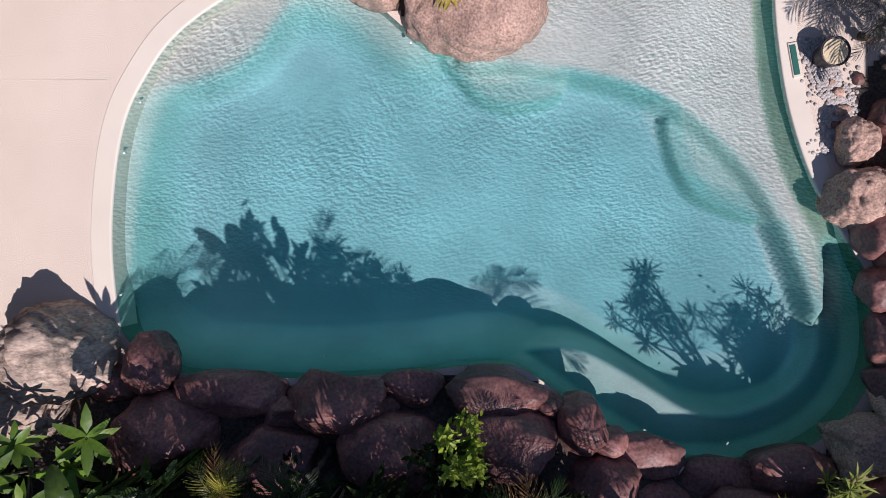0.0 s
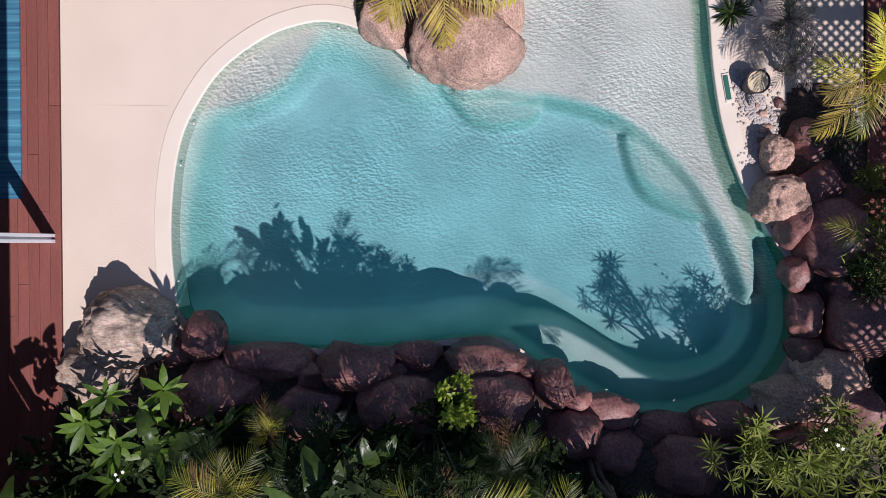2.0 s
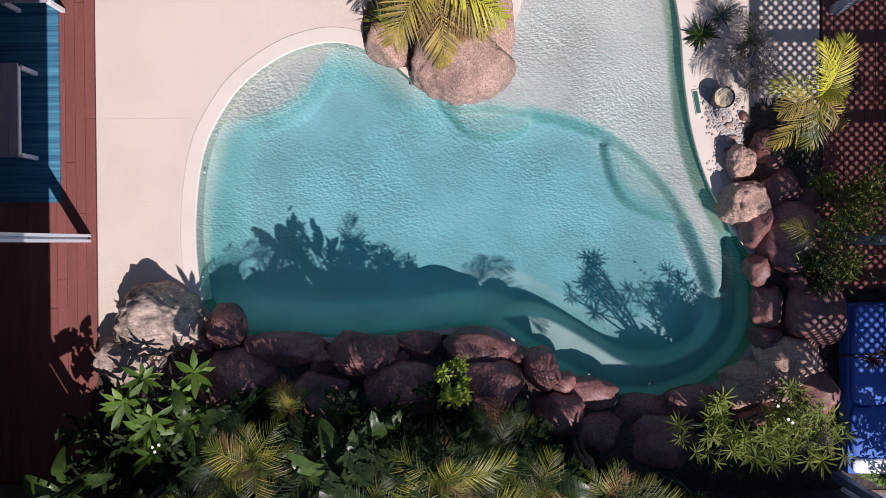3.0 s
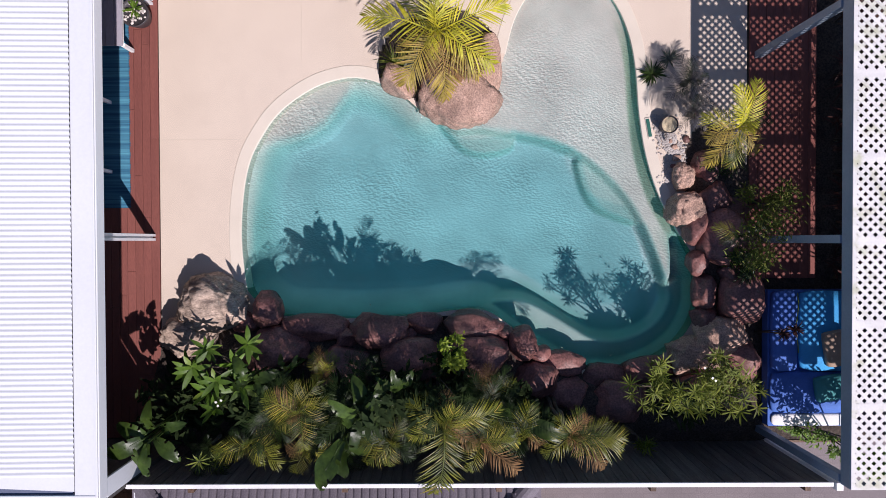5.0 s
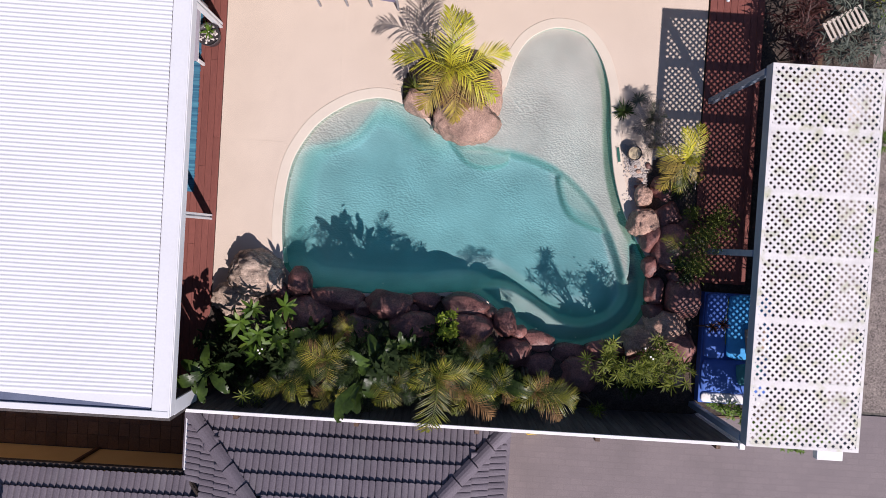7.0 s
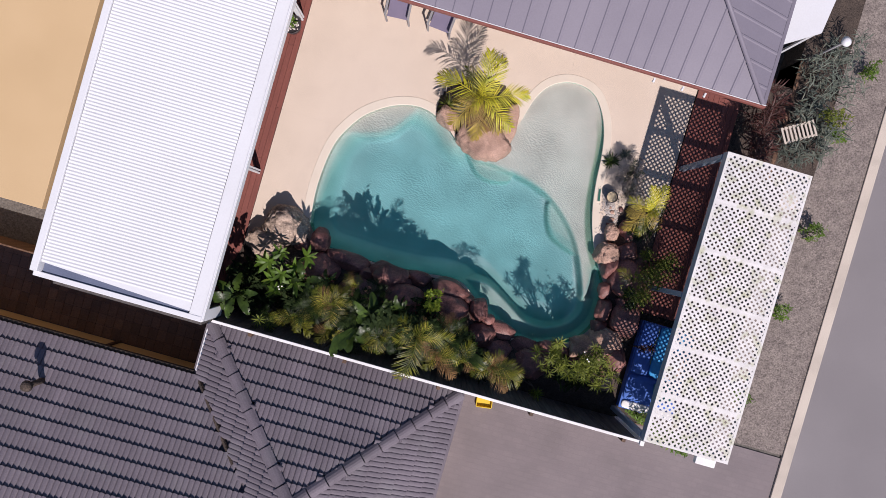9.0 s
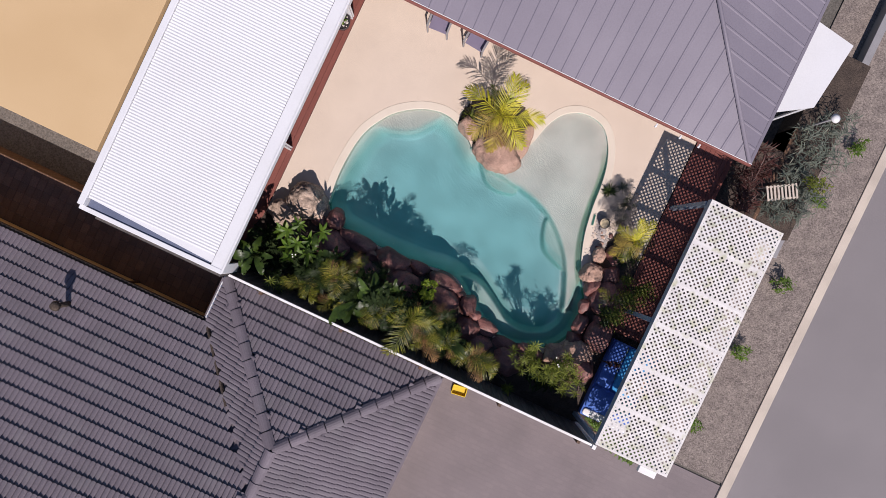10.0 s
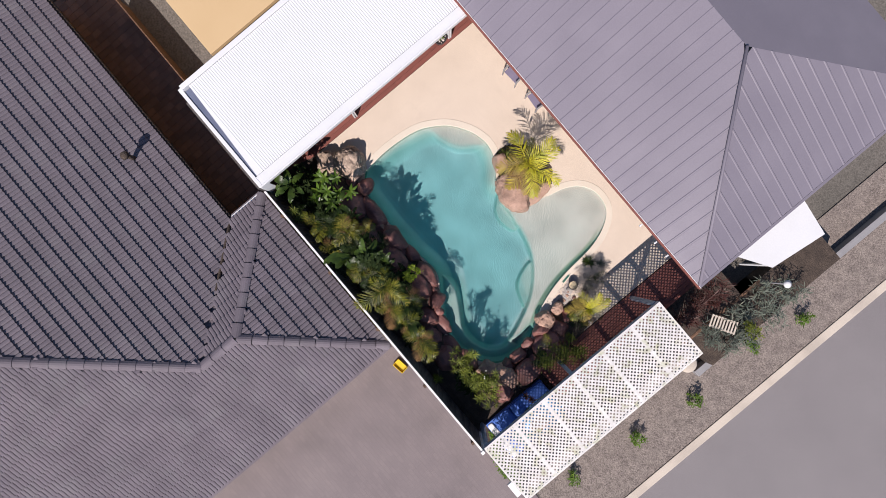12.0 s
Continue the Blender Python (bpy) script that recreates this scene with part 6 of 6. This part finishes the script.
for name, m, place, size in (("tan_cushion", "tan_fabric", (6.70, -1.92, 0.44), (0.44, 0.60)), ("teal_cushion", "teal", (6.62, -2.62, 0.385), (0.52, 0.42))):
    ob = part(name, cushion(bmesh.new(), -size[0] / 2, size[0] / 2, -size[1] / 2, size[1] / 2, 0, 0.13), M[m], smooth=True)
    ob.matrix_basis = pose(*place, 6, -4, 12)
    tagged(ob, "soft %s cushion lying on the blue daybed" % ("tan" if m == "tan_fabric" else "teal"), "cushion")
leafy("vine", 6.72, -3.50, (0.85, 0.10, 2.2), 900, 0.12, M["leaf"], "leafy vine on the fence under the lattice", "vine", seed=58, low=0.9, width=0.4)
tagged(part("hose", tube(bmesh.new(), [(6.05 + 0.02 * math.sin(k), -0.98 - k * 0.13, 0.452) for k in range(9)], [0.009] * 9, 6), M["leaf_lime"], smooth=True), "green garden hose lying across the daybed", "hose")

# cream tub on the verge behind the screen
tub = round_pot("garden_tub", 8.40, 3.22, OUT_Z + 0.02, [(0.24, 0.0), (0.27, 0.5), (0.30, 1.25), (0.31, 1.30), (0.29, 1.33), (0.15, 1.36), (0.02, 1.37)], M["kerb"], "cream lidded garden tub on the verge", "tub")


# armchairs in front of the house
def armchair(x, y, turn):
    c = thing("sling_armchair", (x, y, 0.001), turn, "grey-lilac sling armchair on the cream paving", "chair", "armchairs by the house")
    for s in (-1, 1):
        part("arm", boxed(s * 0.30 - 0.03, s * 0.30 + 0.03, -0.34, 0.32, 0.55, 0.58, 0.006), M["grey_frame"], c)
        for dy in (-0.30, 0.28):
            part("leg", boxed(s * 0.30 - 0.02, s * 0.30 + 0.02, dy - 0.02, dy + 0.02, 0.0, 0.549), M["grey_frame"], c)
    part("seat", boxed(-0.27, 0.27, -0.30, 0.26, 0.38, 0.40, 0.006), M["lilac"], c)
    part("backrest", boxed(-0.27, 0.27, -0.012, 0.012, 0.0, 0.55, 0.006, pose(0, 0.27, 0.40, -14, 0, 0)), M["lilac"], c)
    return c


chair = armchair(-2.85, 5.14, 4)
copy_thing(chair, pose(-1.68, 5.16, 0.001, 0, 0, -5))

# right garden: pebbles, urn, stones, skimmer lid
gravel = bmesh.new()
rnd = random.Random(21)
for k in range(800):
    t = rnd.random()
    x, y = 4.0 + 0.12 * math.sin(t * 5) + rnd.gauss(0, 0.11), 0.95 + t * 1.25
    s = rnd.uniform(0.012, 0.030)
    bmesh.ops.create_icosphere(gravel, subdivisions=1, radius=s, matrix=Matrix.Translation((x, y, 0.012)) @ Matrix.Diagonal((1, rnd.uniform(0.7, 1.3), 0.6, 1)))
tagged(part("pebbles", gravel, M["pebble"]), "pale river pebbles spread along the bed", "pebbles", kind="stuff")
urn = round_pot("stone_urn", 3.92, 1.98, 0.0, [(0.10, 0.0), (0.13, 0.10), (0.145, 0.20), (0.158, 0.24), (0.148, 0.245), (0.135, 0.22), (0.05, 0.215)], M["pot"], "small dark bowl filled with buff stone", "urn")
part("fill", tube(bmesh.new(), [(0, 0, 0.217), (0, 0, 0.238)], (0.138, 0.13), 24), M["terracotta"], urn, "buff stone filling")
for k, (x, y, a) in enumerate([(4.13, 1.42, 0.075), (4.07, 1.28, 0.05), (4.10, 1.62, 0.06), (4.28, 0.92, 0.09), (4.02, 1.72, 0.045), (4.3, 1.75, 0.07), (4.45, 2.2, 0.08)]):
    boulder(x, y, a, a * 0.8, a * 0.7, 300 + k, "rock_pink" if k % 2 == 0 else "", 20 * k, 0.0, "small rounded stone lying among pebbles")
sk = thing("skimmer_box", (3.64, 1.96, -0.02), 10, "green plastic skimmer opening in the pool edge", "skimmer")
part("lid_frame", boxed(-0.05, 0.05, -0.19, 0.19, 0.0, 0.045, 0.008), M["coping"], sk)
part("weir_door", boxed(-0.04, 0.02, -0.16, 0.16, 0.046, 0.055, 0.003), M["green_plastic"], sk)
for x, y in ((-3.58, 1.0), (-3.62, -0.55), (-3.40, 1.55), (-1.45, 2.80), (-0.45, 2.18)):
    tagged(part("pool_fitting", tube(bmesh.new(), [(x, y, -0.05), (x, y, -0.014)], (0.016, 0.012), 14), M["white_paint"], smooth=True), "small round white fitting at the pool rim", "fitting")

for k, (x, y) in enumerate([(2.06, -2.00), (2.95, -2.15), (-1.39, -1.22)]):
    bm = bmesh.new()
    blade(bm, Vector((0, 0, 0)), Vector((1, 0, 0.02)), Vector((0, 1, 0)), Vector((0, 0, 1)), 0.034, 0.016, 0.0, 3, 0.15)
    bmesh.ops.solidify(bm, geom=bm.faces[:], thickness=0.002)
    ob = part("floating_leaf", bm, M["flower"])
    ob.matrix_basis = pose(x, y, WATER_Z + 0.004, 0, 0, 50 * k)
    tagged(ob, "small pale fallen leaf floating on the pool", "leaf")

# driveway and verge
toy = thing("yellow_tray", (2.36, -4.50, OUT_Z), 8, "yellow plastic tray lying on the driveway", "tray")
part("tray_base", boxed(-0.22, 0.22, -0.14, 0.14, 0.0, 0.02, 0.008), M["yellow"], toy)
for s in (-1, 1):
    part("tray_side", boxed(-0.22, 0.22, s * 0.14 - 0.012, s * 0.14 + 0.012, 0.021, 0.12, 0.006), M["yellow"], toy)
    part("tray_side", boxed(s * 0.22 - 0.012, s * 0.22 + 0.012, -0.125, 0.125, 0.021, 0.12, 0.006), M["yellow"], toy)
for k, (x, y) in enumerate([(9.85, 5.55), (10.0, 2.75), (9.75, 0.35), (10.2, 7.6), (9.4, -2.3)]):
    leafy("verge_shrub", x, y, (0.22, 0.22, 0.4), 160, 0.13, M["leaf"], "small green shrub on the dry verge", seed=90 + k, base=OUT_Z + 0.02, width=0.25, stems=3)

# north-east corner: dark bed, white slat fence, grey shrubs
tagged(part("corner_bed", boxed(7.90, 9.15, 3.9, 9.6, OUT_Z, -0.05), M["soil"]), "dark mulched strip at the street corner", "garden bed", kind="structure")
# white slats in a duller tone: their partial shade sits in the colour
rack = thing("slatted_rack", (7.58, 4.86, -0.05), 31, "low white slatted timber rack, toned down for partial shade", "rack")
for k in range(9):
    part("slat", boxed(k * 0.105, k * 0.105 + 0.055, -0.42, 0.02, 0.60, 0.62, 0.003), M["kerb"], rack)
for y in (-0.38, -0.02):
    part("rail", boxed(0.0, 0.90, y - 0.02, y + 0.02, 0.55, 0.598), M["kerb"], rack)
    for x in (0.03, 0.87):
        part("leg", boxed(x - 0.02, x + 0.02, y - 0.015, y + 0.015, 0.0, 0.548), M["kerb"], rack)
for k, (x, y) in enumerate([(8.1, 4.45), (8.75, 4.75), (8.35, 5.6), (8.9, 6.3), (8.1, 6.6), (8.7, 7.4), (9.0, 5.35)]):
    leafy("grey_shrub", x, y, (0.42, 0.42, 0.7), 170, 0.24, M["grey_leaf"], "grey-green leafy shrub on the dark corner strip", seed=110 + k, base=-0.05, width=0.13)
leafy("vine", 8.75, 5.45, (0.32, 0.2, 1.0), 220, 0.09, M["leaf_olive"], "yellow-green vine climbing the pale slatted rack", "vine", seed=120, base=-0.05, low=0.6, width=0.4)
for k, (x, y) in enumerate([(6.98, 3.85), (6.92, 4.65), (6.98, 5.40), (7.05, 4.25)]):
    leafy("cordyline", x, y, (0.30, 0.42, 1.05), 150, 0.36, M["red_leaf"], "dark red strap-leaved cordyline beside the deck", "plant", seed=130 + k, base=0.05, upright=0.75, low=0.3, width=0.09, stems=3)
for k, (x, y) in enumerate([(6.95, -0.35), (7.0, 0.75), (6.95, 1.75), (7.0, 2.75)]):
    leafy("cordyline", x, y, (0.24, 0.36, 0.75), 90, 0.36, M["red_leaf"], "dark red strap-leaved cordyline in the shaded strip", "plant", seed=150 + k, base=0.0, upright=0.75, low=0.2, width=0.09, stems=3)
tagged(part("garden_wall", boxed(9.16, 9.40, 3.4, 18.0, OUT_Z, -0.62, 0.015), M["grey_frame"]), "low pale grey wall beside the verge", "wall", kind="structure")
pole = thing("lamp_post", (8.0, 7.0, -0.05), label="slim grey pole with a white lamp head", category="lamp post")
part("pole", tube(bmesh.new(), [(0, 0, 0.0), (0, 0, 1.55)], (0.03, 0.025), 10), M["grey_frame"], pole, smooth=True)
part("lamp_head", tube(bmesh.new(), [(0, 0, 1.552), (0, 0, 1.60), (0, 0, 1.66)], (0.10, 0.13, 0.05), 16), M["white_metal"], pole, smooth=True)
# floodlights under the house gutter
for k, x in enumerate((3.41, 4.60, 4.08)):
    lamp = thing("spotlight", (x, 4.365, 2.66), label="small white spotlight under the house gutter", category="lamp", group="spotlights on the house")
    part("bracket", boxed(-0.02, 0.02, 0.0, 0.035, -0.03, 0.03), M["white_metal"], lamp)
    part("lens", tube(bmesh.new(), [(0, 0, 0), (0, -0.035, -0.04)], (0.024, 0.032), 12), M["white_metal"], lamp, smooth=True)

# brown tiles of the side path
path = bpy.data.objects["side_path"]
tile = mesh_of(boxed(-0.121, 0.121, -0.156, 0.156, 0.0, 0.022, 0.004), "path_tile", M["brown_tile"])
rnd = random.Random(77)
for i in range(44):
    for j in range(6):
        ob = new("path_tile", tile)
        ob.parent = path
        ob.matrix_basis = pose(-4.99 - 0.25 * i, -3.92 - 0.32 * j, OUT_Z - 0.012 + rnd.uniform(-0.002, 0.002), rnd.uniform(-0.4, 0.4), rnd.uniform(-0.4, 0.4), 0)
